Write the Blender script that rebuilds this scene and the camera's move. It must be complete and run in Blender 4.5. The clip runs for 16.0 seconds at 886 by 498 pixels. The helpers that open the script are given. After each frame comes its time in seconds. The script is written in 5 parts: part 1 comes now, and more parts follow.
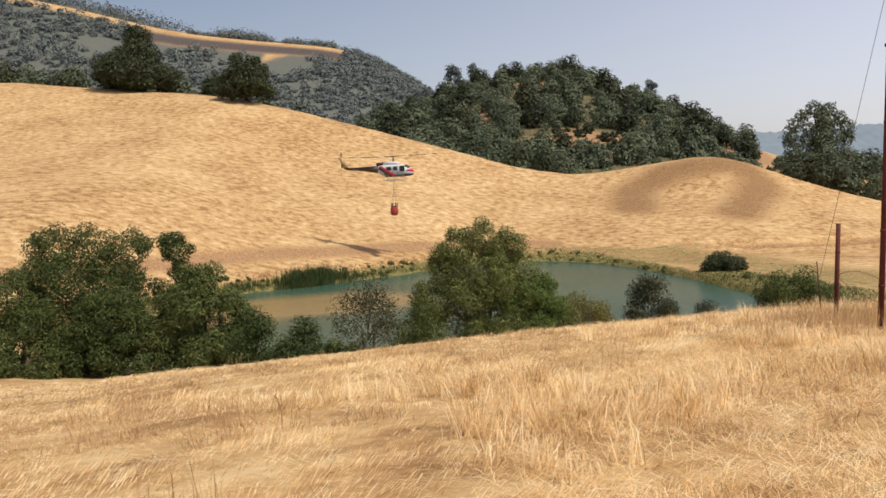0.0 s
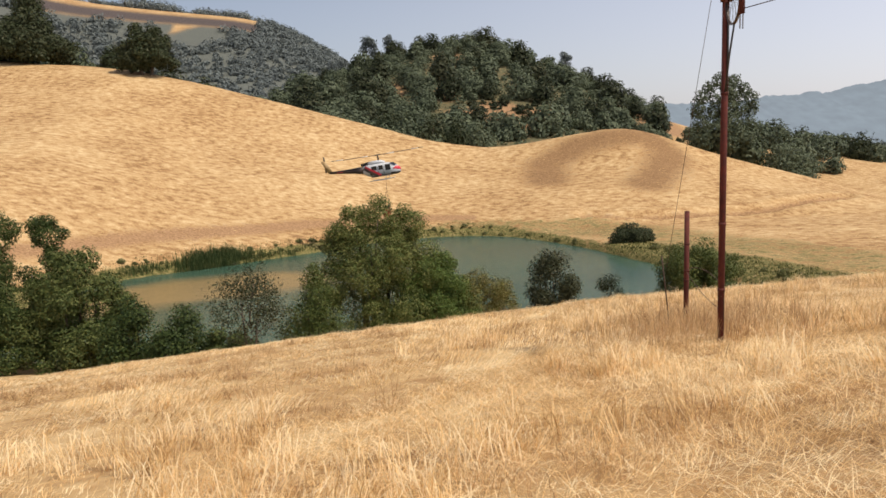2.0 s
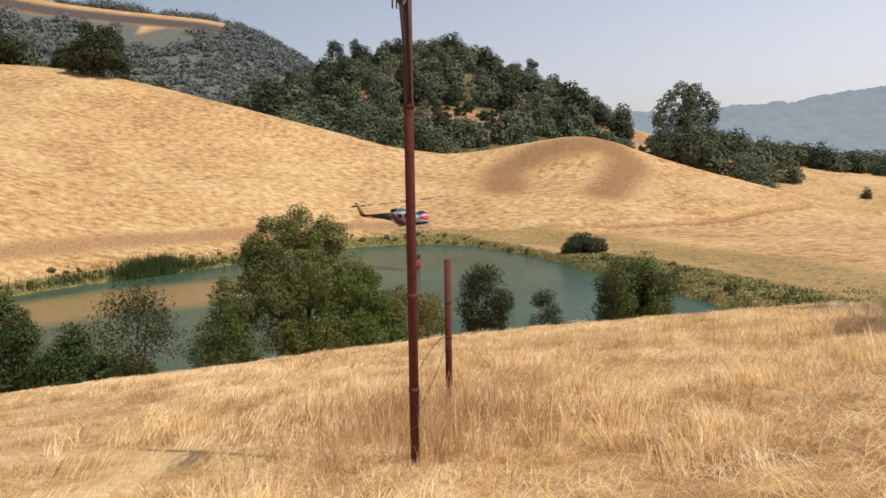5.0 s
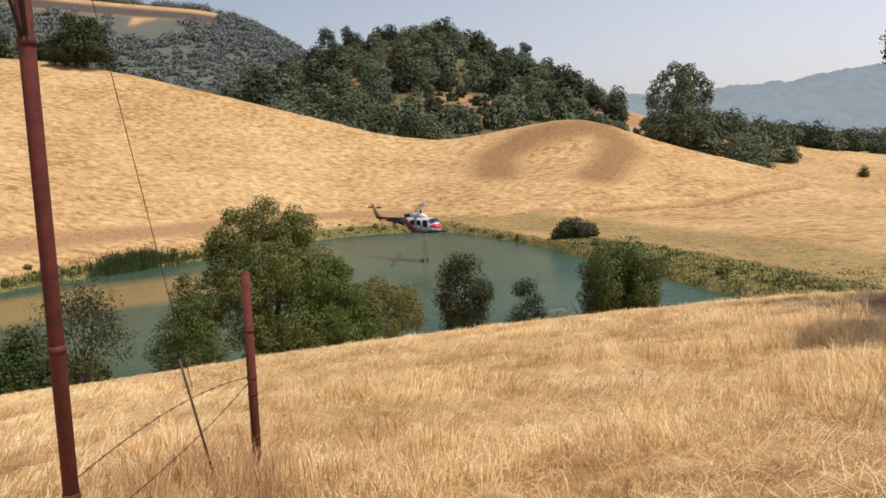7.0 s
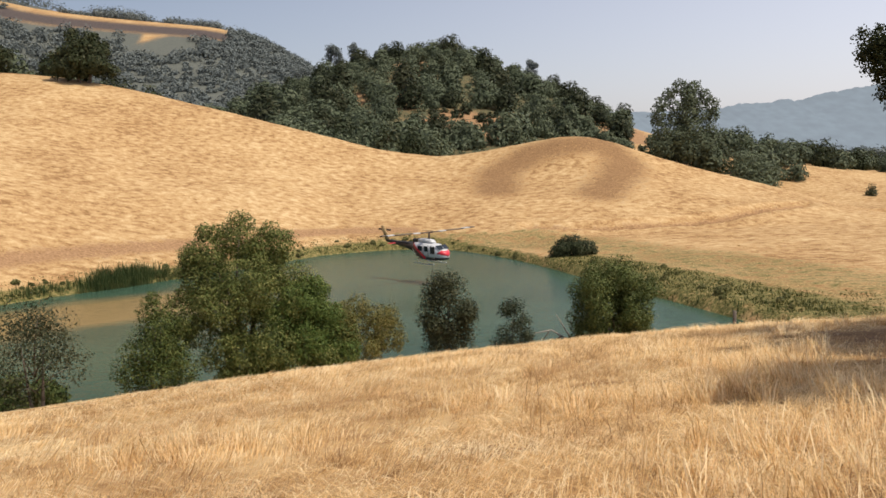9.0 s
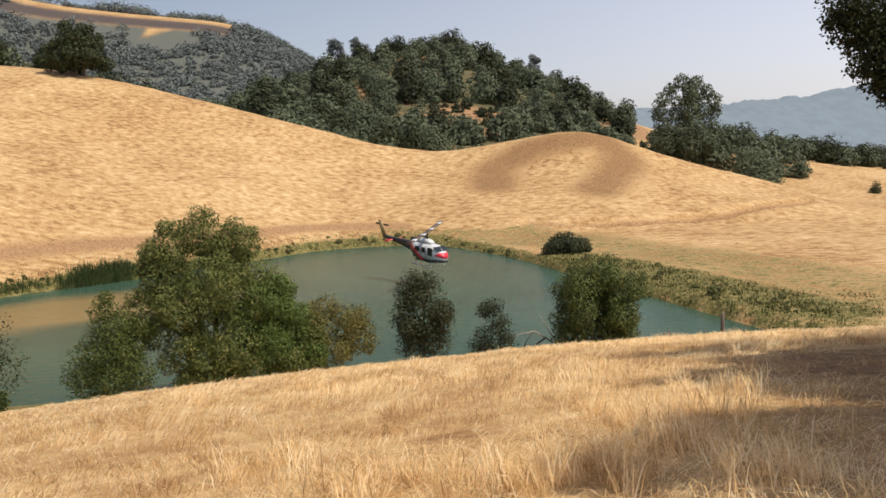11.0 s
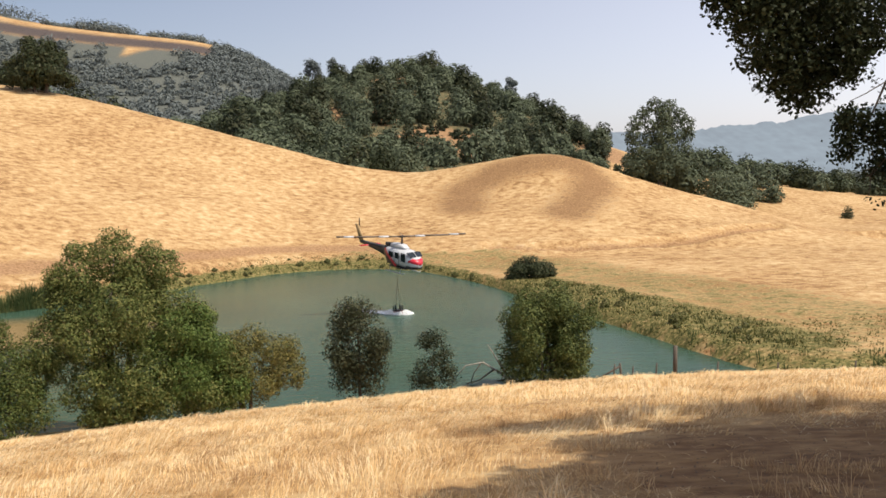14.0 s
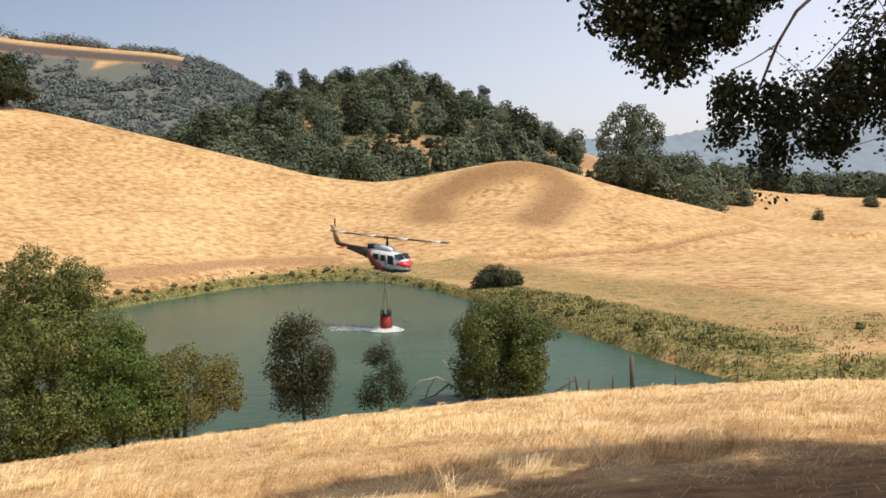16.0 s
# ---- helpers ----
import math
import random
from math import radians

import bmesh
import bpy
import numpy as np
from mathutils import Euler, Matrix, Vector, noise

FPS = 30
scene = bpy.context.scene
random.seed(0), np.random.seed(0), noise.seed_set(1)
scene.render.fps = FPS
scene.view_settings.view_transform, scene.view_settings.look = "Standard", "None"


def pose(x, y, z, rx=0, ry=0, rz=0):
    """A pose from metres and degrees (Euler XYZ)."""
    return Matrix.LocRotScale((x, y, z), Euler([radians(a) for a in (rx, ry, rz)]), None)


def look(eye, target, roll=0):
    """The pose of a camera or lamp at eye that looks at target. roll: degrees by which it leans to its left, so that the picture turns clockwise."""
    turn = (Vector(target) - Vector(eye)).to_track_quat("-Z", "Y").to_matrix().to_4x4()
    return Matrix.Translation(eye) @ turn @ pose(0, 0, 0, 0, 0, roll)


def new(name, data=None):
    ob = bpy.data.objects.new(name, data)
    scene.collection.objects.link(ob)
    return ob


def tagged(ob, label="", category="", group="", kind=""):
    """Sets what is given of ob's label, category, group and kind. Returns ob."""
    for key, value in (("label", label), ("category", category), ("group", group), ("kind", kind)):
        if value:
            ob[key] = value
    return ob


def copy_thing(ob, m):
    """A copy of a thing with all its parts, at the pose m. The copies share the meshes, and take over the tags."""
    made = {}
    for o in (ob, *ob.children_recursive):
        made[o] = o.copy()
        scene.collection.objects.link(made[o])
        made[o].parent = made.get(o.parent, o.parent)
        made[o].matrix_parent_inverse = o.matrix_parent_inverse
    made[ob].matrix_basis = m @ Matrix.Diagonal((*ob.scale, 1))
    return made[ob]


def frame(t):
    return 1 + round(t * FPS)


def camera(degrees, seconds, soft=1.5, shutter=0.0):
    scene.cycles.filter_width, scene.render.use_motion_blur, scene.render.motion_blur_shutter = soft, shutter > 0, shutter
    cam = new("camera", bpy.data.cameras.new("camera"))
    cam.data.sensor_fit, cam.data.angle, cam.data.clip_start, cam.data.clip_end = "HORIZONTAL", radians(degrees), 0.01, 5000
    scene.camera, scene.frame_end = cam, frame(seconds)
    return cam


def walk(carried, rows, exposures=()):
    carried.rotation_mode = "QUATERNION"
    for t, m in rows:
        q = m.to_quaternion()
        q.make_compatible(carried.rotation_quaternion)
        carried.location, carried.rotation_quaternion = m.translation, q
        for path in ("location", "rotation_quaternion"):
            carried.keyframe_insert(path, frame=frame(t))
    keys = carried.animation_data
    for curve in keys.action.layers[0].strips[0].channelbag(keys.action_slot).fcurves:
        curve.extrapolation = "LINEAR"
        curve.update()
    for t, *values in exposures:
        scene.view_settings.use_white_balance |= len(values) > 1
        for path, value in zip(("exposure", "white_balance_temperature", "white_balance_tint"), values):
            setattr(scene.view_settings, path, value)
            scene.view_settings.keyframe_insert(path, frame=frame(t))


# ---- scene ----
cam = camera(57.2, 16.0, soft=1.6)

PATH = [
    (0, (-0.45, -0.712, 14.853), (-0.449, 1.281, 14.682), -0.8),
    (0.5, (-0.024, -0.149, 14.874), (0.013, 1.843, 14.695), -1.4),
    (1, (0.446, 0.465, 14.904), (0.525, 2.455, 14.715), -1.7),
    (1.5, (0.992, 1.053, 14.943), (1.133, 3.037, 14.736), -1.9),
    (2, (1.617, 1.572, 14.984), (1.806, 3.548, 14.745), -1.4),
    (2.5, (2.217, 2.096, 15.04), (2.442, 4.07, 14.807), -0.8),
    (3, (2.865, 2.632, 15.077), (3.105, 4.606, 14.871), -0.6),
    (3.5, (3.535, 3.195, 15.076), (3.776, 5.17, 14.866), -1.2),
    (4, (4.17, 3.561, 15.129), (4.415, 5.534, 14.907), -1.3),
    (4.5, (4.744, 3.882, 15.19), (5.004, 5.852, 14.967), -0.8),
    (7, (7.355, 6.62, 15.018), (7.615, 8.586, 14.758), -2.0),
    (7.5, (7.867, 7.094, 14.98), (8.128, 9.061, 14.734), -2.4),
    (8, (8.372, 7.522, 14.966), (8.625, 9.494, 14.74), -1.6),
    (10.5, (11.082, 9.91, 14.63), (11.306, 11.886, 14.413), -2.0),
    (11, (11.712, 10.665, 14.631), (11.942, 12.639, 14.402), -1.5),
    (11.5, (12.286, 11.257, 14.621), (12.513, 13.229, 14.379), -1.6),
    (12, (12.802, 11.746, 14.618), (13.041, 13.717, 14.376), -1.9),
    (12.5, (13.308, 12.158, 14.595), (13.542, 14.132, 14.374), -1.3),
    (13, (13.854, 12.718, 14.55), (14.083, 14.694, 14.338), -1.3),
    (13.5, (14.362, 13.222, 14.515), (14.607, 15.196, 14.302), -1.2),
    (14, (14.869, 13.729, 14.489), (15.148, 15.702, 14.312), -1.0),
    (14.5, (15.435, 14.326, 14.474), (15.725, 16.299, 14.329), -1.3),
    (15, (15.971, 14.806, 14.422), (16.263, 16.78, 14.283), -1.6),
    (15.5, (16.56, 15.337, 14.368), (16.862, 17.309, 14.226), -2.2),
    (16, (17.255, 15.783, 14.319), (17.585, 17.749, 14.163), -2.0),
]
walk(cam, [(t, look(e, g, r)) for t, e, g, r in PATH], [(0.0, -0.08), (8.2, -0.08), (10.4, -0.04), (12.5, 0.03), (14.0, 0.14), (16.0, 0.16)])

# ---- light ----
SUN_EL, SUN_AZ = 59.5, 129.0          # elevation; azimuth clockwise from +y
world = bpy.data.worlds.new("sky")
scene.world = world
world.use_nodes = True
wn = world.node_tree
wbg = wn.nodes["Background"]
sky = wn.nodes.new("ShaderNodeTexSky")
sky.sky_type = "NISHITA"
sky.sun_disc = False
sky.sun_elevation, sky.sun_rotation = radians(SUN_EL), radians(SUN_AZ)
sky.air_density, sky.dust_density, sky.ozone_density, sky.altitude = 1.0, 3.2, 2.0, 300
# smoke haze over the blue: thicker towards the sun's side and the horizon
sd = Vector((math.sin(radians(SUN_AZ)) * math.cos(radians(SUN_EL)), math.cos(radians(SUN_AZ)) * math.cos(radians(SUN_EL)), math.sin(radians(SUN_EL))))
wtc = wn.nodes.new("ShaderNodeTexCoord")
wdot = wn.nodes.new("ShaderNodeVectorMath")
wdot.operation = "DOT_PRODUCT"
wdot.inputs[1].default_value = (0.62, -0.30, -0.80)
wn.links.new(wtc.outputs["Generated"], wdot.inputs[0])
wmap = wn.nodes.new("ShaderNodeMapRange")
for wi, wv in ((1, -0.66), (2, 0.14), (3, 1.3), (4, 6.3)):
    wmap.inputs[wi].default_value = wv
wn.links.new(wdot.outputs["Value"], wmap.inputs[0])
whz = wn.nodes.new("ShaderNodeVectorMath")
whz.operation = "SCALE"
whz.inputs[0].default_value = (1.06, 0.965, 1.01)
wn.links.new(wmap.outputs[0], whz.inputs["Scale"])
wadd = wn.nodes.new("ShaderNodeVectorMath")
wadd.operation = "ADD"
wn.links.new(sky.outputs[0], wadd.inputs[0])
wn.links.new(whz.outputs[0], wadd.inputs[1])
wn.links.new(wadd.outputs[0], wbg.inputs[0])
wbg.inputs[1].default_value = 0.09
sun = new("sun", bpy.data.lights.new("sun", "SUN"))
sun.data.energy, sun.data.angle, sun.data.color = 4.35, radians(0.6), (1.0, 0.91, 0.78)
sun.matrix_world = look(sd * 400, (0, 0, 0))
scene.view_settings.exposure = 0.0


# ---- materials ----
def material(name, rough=0.8, metal=0.0):
    m = bpy.data.materials.new(name)
    m.use_nodes = True
    b = m.node_tree.nodes["Principled BSDF"]
    b.inputs["Roughness"].default_value = rough
    b.inputs["Metallic"].default_value = metal
    return m, m.node_tree, b


def noise_node(nt, scale, detail=4.0, coord="Object", stretch=None):
    tc = nt.nodes.new("ShaderNodeTexCoord")
    n = nt.nodes.new("ShaderNodeTexNoise")
    n.inputs["Scale"].default_value, n.inputs["Detail"].default_value = scale, detail
    if stretch:
        mp = nt.nodes.new("ShaderNodeMapping")
        mp.inputs["Scale"].default_value = stretch
        nt.links.new(tc.outputs[coord], mp.inputs[0])
        nt.links.new(mp.outputs[0], n.inputs["Vector"])
    else:
        nt.links.new(tc.outputs[coord], n.inputs["Vector"])
    return n


def ramp(nt, src, stops):
    r = nt.nodes.new("ShaderNodeValToRGB")
    els = r.color_ramp.elements
    while len(els) < len(stops):
        els.new(0.5)
    for el, (p, c) in zip(els, stops):
        el.position, el.color = p, (*c, 1)
    nt.links.new(src, r.inputs[0])
    return r


def mixc(nt, fac, a, b, kind="MIX"):
    m = nt.nodes.new("ShaderNodeMix")
    m.data_type, m.blend_type = "RGBA", kind
    for sock, v in ((0, fac), (6, a), (7, b)):
        if hasattr(v, "is_linked"):
            nt.links.new(v, m.inputs[sock])
        else:
            m.inputs[sock].default_value = v if sock == 0 else (*v, 1)
    return m.outputs[2]


def math_node(nt, op, a, b=0.0):
    m = nt.nodes.new("ShaderNodeMath")
    m.operation = op
    for i, v in enumerate((a, b)):
        if hasattr(v, "is_linked"):
            nt.links.new(v, m.inputs[i])
        else:
            m.inputs[i].default_value = v
    return m.outputs[0]


def bump(nt, b, src, strength=0.4, dist=0.05):
    n = nt.nodes.new("ShaderNodeBump")
    n.inputs["Strength"].default_value, n.inputs["Distance"].default_value = strength, dist
    nt.links.new(src, n.inputs["Height"])
    nt.links.new(n.outputs[0], b.inputs["Normal"])


def surface(name, c1, c2, scale=8.0, rough=0.7, metal=0.0, rel=0.2, dist=0.01, per="object"):
    """A plain material with grain at two scales and a little change from piece to piece."""
    m, nt, b = material(name, rough, metal)
    n1, n2 = noise_node(nt, scale, 6), noise_node(nt, scale * 0.13, 3)
    f = math_node(nt, "ADD", math_node(nt, "MULTIPLY", n1.outputs[0], 0.6), math_node(nt, "MULTIPLY", n2.outputs[0], 0.4))
    r = ramp(nt, f, [(0.3, c1), (0.7, c2)])
    if per == "island":
        g = nt.nodes.new("ShaderNodeNewGeometry")
        v = math_node(nt, "ADD", math_node(nt, "MULTIPLY", g.outputs["Random Per Island"], 0.7), 0.65)
    else:
        g = nt.nodes.new("ShaderNodeObjectInfo")
        v = math_node(nt, "ADD", math_node(nt, "MULTIPLY", g.outputs["Random"], 0.3), 0.85)
    cc = nt.nodes.new("ShaderNodeCombineColor")
    for i in range(3):
        nt.links.new(v, cc.inputs[i])
    nt.links.new(mixc(nt, 1.0, r.outputs[0], cc.outputs[0], "MULTIPLY"), b.inputs["Base Color"])
    if rel:
        bump(nt, b, n1.outputs[0], rel, dist)
    return m


def leaf_material(name, c1, c2, c3, through_light=0.25, rough=0.55):
    """Foliage: each leaf its own shade, some light coming through."""
    m, nt, b = material(name, rough)
    g = nt.nodes.new("ShaderNodeNewGeometry")
    oi = nt.nodes.new("ShaderNodeObjectInfo")
    n = noise_node(nt, 0.35, 3)
    f = math_node(nt, "ADD", math_node(nt, "MULTIPLY", g.outputs["Random Per Island"], 0.5),
                  math_node(nt, "ADD", math_node(nt, "MULTIPLY", n.outputs[0], 0.4), math_node(nt, "MULTIPLY", oi.outputs["Random"], 0.25)))
    r = ramp(nt, f, [(0.2, c1), (0.55, c2), (0.95, c3)])
    nt.links.new(r.outputs[0], b.inputs["Base Color"])
    b.inputs["Specular IOR Level"].default_value = 0.12
    tr = nt.nodes.new("ShaderNodeBsdfTranslucent")
    nt.links.new(r.outputs[0], tr.inputs[0])
    mx = nt.nodes.new("ShaderNodeMixShader")
    mx.inputs[0].default_value = through_light
    nt.links.new(b.outputs[0], mx.inputs[1])
    nt.links.new(tr.outputs[0], mx.inputs[2])
    nt.links.new(mx.outputs[0], nt.nodes["Material Output"].inputs[0])
    return m


def ground_material():
    """Dry annual grass over pale soil; masks on the mesh carry green banks, bare soil, dark weeds and far slopes
    tinted with haze.
    """
    m, nt, b = material("dry_hillside", 0.95)
    big, mid = noise_node(nt, 0.06, 7), noise_node(nt, 0.85, 7, stretch=(0.8, 1.0, 1.0))
    fine = noise_node(nt, 2.6, 6, stretch=(1.0, 1.6, 1.0))
    step = noise_node(nt, 0.5, 4, stretch=(0.35, 0.35, 5.0))
    f = math_node(nt, "ADD", math_node(nt, "ADD", math_node(nt, "MULTIPLY", big.outputs[0], 0.22), math_node(nt, "MULTIPLY", step.outputs[0], 0.05)),
                  math_node(nt, "ADD", math_node(nt, "MULTIPLY", mid.outputs[0], 0.46), math_node(nt, "MULTIPLY", fine.outputs[0], 0.24)))
    dry = ramp(nt, f, [(0.385, (0.235, 0.130, 0.056)), (0.455, (0.375, 0.232, 0.106)), (0.53, (0.475, 0.322, 0.158)), (0.62, (0.575, 0.425, 0.238))])
    col = dry.outputs[0]
    for key, stops in (("soil", [(0.3, (0.20, 0.108, 0.05)), (0.7, (0.40, 0.25, 0.135))]),
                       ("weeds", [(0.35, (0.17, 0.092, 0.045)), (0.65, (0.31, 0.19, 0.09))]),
                       ("green", [(0.33, (0.052, 0.060, 0.018)), (0.5, (0.135, 0.122, 0.043)), (0.66, (0.30, 0.228, 0.097))]),
                       ("wood", [(0.35, (0.05, 0.055, 0.03)), (0.65, (0.13, 0.12, 0.065))]),
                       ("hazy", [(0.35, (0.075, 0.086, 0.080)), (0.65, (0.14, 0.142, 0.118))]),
                       ("rock", [(0.35, (0.045, 0.038, 0.038)), (0.65, (0.12, 0.096, 0.086))])):
        at = nt.nodes.new("ShaderNodeAttribute")
        at.attribute_name = key
        edge = math_node(nt, "ADD", at.outputs["Fac"], math_node(nt, "MULTIPLY", math_node(nt, "SUBTRACT", mid.outputs[0], 0.5), 0.9))
        mask = ramp(nt, edge, [(0.30, (0, 0, 0)), (0.62, (1, 1, 1))])
        col = mixc(nt, mask.outputs[0], col, ramp(nt, fine.outputs[0], stops).outputs[0])
    nt.links.new(col, b.inputs["Base Color"])
    b.inputs["Specular IOR Level"].default_value = 0.1
    hgt = math_node(nt, "ADD", math_node(nt, "MULTIPLY", mid.outputs[0], 1.0), math_node(nt, "MULTIPLY", fine.outputs[0], 0.35))
    bump(nt, b, hgt, 0.6, 0.3)
    return m


def grass_material(name, c1, c2, c3):
    m, nt, b = material(name, 0.75)
    g = nt.nodes.new("ShaderNodeNewGeometry")
    n, n2 = noise_node(nt, 0.75, 5), noise_node(nt, 3.6, 4)
    f = math_node(nt, "ADD", math_node(nt, "MULTIPLY", g.outputs["Random Per Island"], 0.22),
                  math_node(nt, "ADD", math_node(nt, "MULTIPLY", n.outputs[0], 0.40), math_node(nt, "MULTIPLY", n2.outputs[0], 0.56)))
    r = ramp(nt, f, [(0.42, c1), (0.56, c2), (0.70, c3)])
    nt.links.new(r.outputs[0], b.inputs["Base Color"])
    b.inputs["Specular IOR Level"].default_value = 0.2
    tr = nt.nodes.new("ShaderNodeBsdfTranslucent")
    nt.links.new(r.outputs[0], tr.inputs[0])
    mx = nt.nodes.new("ShaderNodeMixShader")
    mx.inputs[0].default_value = 0.45
    nt.links.new(b.outputs[0], mx.inputs[1])
    nt.links.new(tr.outputs[0], mx.inputs[2])
    nt.links.new(mx.outputs[0], nt.nodes["Material Output"].inputs[0])
    return m


def water_material():
    m, nt, b = material("pond_water", 0.22)
    big, mid = noise_node(nt, 0.05, 3), noise_node(nt, 1.1, 4, stretch=(0.6, 1.6, 1.0))
    at = nt.nodes.new("ShaderNodeAttribute")
    at.attribute_name = "silt"
    base = ramp(nt, big.outputs[0], [(0.35, (0.033, 0.068, 0.045)), (0.65, (0.046, 0.088, 0.057))])
    edge = math_node(nt, "ADD", at.outputs["Fac"], math_node(nt, "MULTIPLY", math_node(nt, "SUBTRACT", big.outputs[0], 0.5), 0.8))
    mask = ramp(nt, edge, [(0.3, (0, 0, 0)), (0.7, (1, 1, 1))])
    nt.links.new(mixc(nt, mask.outputs[0], base.outputs[0], (0.20, 0.145, 0.062)), b.inputs["Base Color"])
    b.inputs["IOR"].default_value = 1.33
    b.inputs["Specular IOR Level"].default_value = 0.13
    bump(nt, b, mid.outputs[0], 0.5, 0.12)
    return m


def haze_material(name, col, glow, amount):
    """Country far off; its own bluish glow stands for light scattered by smoke-hazed air."""
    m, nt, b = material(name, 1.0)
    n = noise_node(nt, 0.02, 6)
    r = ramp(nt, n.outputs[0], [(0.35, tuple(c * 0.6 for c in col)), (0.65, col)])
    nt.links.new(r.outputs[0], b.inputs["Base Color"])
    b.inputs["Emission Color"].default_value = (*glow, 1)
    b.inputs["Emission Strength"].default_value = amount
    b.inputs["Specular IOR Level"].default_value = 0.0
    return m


M = {
    "ground": ground_material(),
    "water": water_material(),
    "straw": grass_material("dry_straw", (0.44, 0.265, 0.108), (0.84, 0.60, 0.30), (0.97, 0.83, 0.55)),
    "tussock": grass_material("bleached_straw", (0.40, 0.235, 0.09), (0.84, 0.60, 0.30), (0.97, 0.82, 0.54)),
    "hill_straw": grass_material("hill_straw", (0.40, 0.25, 0.105), (0.56, 0.385, 0.18), (0.68, 0.51, 0.27)),
    "stalk": grass_material("dead_weed_stalk", (0.32, 0.19, 0.095), (0.55, 0.36, 0.18), (0.74, 0.54, 0.30)),
    "sedge": grass_material("bank_sedge", (0.036, 0.047, 0.014), (0.090, 0.098, 0.032), (0.26, 0.215, 0.086)),
    "bank_weed": grass_material("dark_bank_weed", (0.026, 0.038, 0.011), (0.064, 0.076, 0.022), (0.17, 0.155, 0.052)),
    "reed": grass_material("green_reed", (0.03, 0.055, 0.018), (0.06, 0.09, 0.03), (0.12, 0.14, 0.05)),
    "willow": leaf_material("willow_leaf", (0.028, 0.047, 0.013), (0.082, 0.108, 0.029), (0.245, 0.24, 0.080), 0.3),
    "thicket": leaf_material("thicket_leaf", (0.017, 0.031, 0.010), (0.049, 0.072, 0.020), (0.15, 0.162, 0.052), 0.2),
    "willow_fresh": leaf_material("fresh_willow_leaf", (0.036, 0.066, 0.016), (0.085, 0.128, 0.030), (0.20, 0.235, 0.070)),
    "willow_dry": leaf_material("yellowing_leaf", (0.08, 0.085, 0.025), (0.17, 0.15, 0.045), (0.30, 0.22, 0.08)),
    "live_oak": leaf_material("live_oak_leaf", (0.018, 0.027, 0.012), (0.038, 0.048, 0.021), (0.078, 0.080, 0.040), 0.12),
    "dull_oak": leaf_material("dusty_oak_leaf", (0.016, 0.024, 0.012), (0.036, 0.044, 0.021), (0.074, 0.074, 0.038), 0.15),
    # greyer and paler than the near oaks: aerial haze is mixed into the colour
    "hill_oak": leaf_material("hazed_hill_oak_leaf", (0.054, 0.068, 0.042), (0.086, 0.106, 0.062), (0.130, 0.146, 0.084), 0.12),
    # the far slopes' haze is painted into these pale leaf tones
    "far_oak": leaf_material("hazed_far_oak_leaf", (0.105, 0.124, 0.122), (0.125, 0.144, 0.138), (0.150, 0.166, 0.152), 0.1),
    "bank_shrub": leaf_material("olive_scrub_leaf", (0.045, 0.055, 0.018), (0.095, 0.10, 0.034), (0.22, 0.19, 0.075), 0.2),
    "bark": surface("grey_bark", (0.05, 0.04, 0.03), (0.14, 0.11, 0.085), 14, 0.9, 0, 0.6, 0.02),
    "deadwood": surface("bleached_deadwood", (0.20, 0.17, 0.14), (0.42, 0.37, 0.31), 12, 0.85, 0, 0.4, 0.01),
    "rust": surface("rusty_red_steel", (0.042, 0.009, 0.007), (0.115, 0.022, 0.014), 18, 0.9, 0.0, 0.35, 0.004),
    "wire": surface("rusty_wire", (0.05, 0.03, 0.02), (0.11, 0.07, 0.045), 20, 0.7, 0.3, 0.1, 0.002),
    "heli_white": surface("white_aircraft_paint", (0.46, 0.47, 0.48), (0.60, 0.61, 0.62), 1.5, 0.35, 0, 0.0),
    "heli_red": surface("red_aircraft_paint", (0.50, 0.015, 0.03), (0.62, 0.03, 0.05), 1.5, 0.35, 0, 0.0),
    "heli_black": surface("matt_black_paint", (0.012, 0.011, 0.011), (0.03, 0.026, 0.024), 3, 0.6, 0, 0.0),
    "heli_boom": surface("dark_brown_boom_paint", (0.035, 0.022, 0.016), (0.07, 0.045, 0.03), 3, 0.5, 0, 0.0),
    "heli_glass": surface("dark_canopy_glass", (0.01, 0.014, 0.018), (0.02, 0.027, 0.034), 2, 0.08, 0, 0.0),
    "tan_fin": surface("tan_fin_paint", (0.34, 0.22, 0.09), (0.46, 0.31, 0.14), 3, 0.5, 0, 0.0),
    "blade": surface("worn_blade_brown", (0.07, 0.045, 0.03), (0.13, 0.09, 0.055), 3, 0.5, 0, 0.0),
    "bucket": surface("orange_red_fabric", (0.30, 0.025, 0.018), (0.44, 0.05, 0.028), 4, 0.7, 0, 0.2, 0.01),
    "foam": surface("white_water_foam", (0.75, 0.78, 0.77), (0.9, 0.92, 0.91), 6, 0.6, 0, 0.2, 0.01),
}


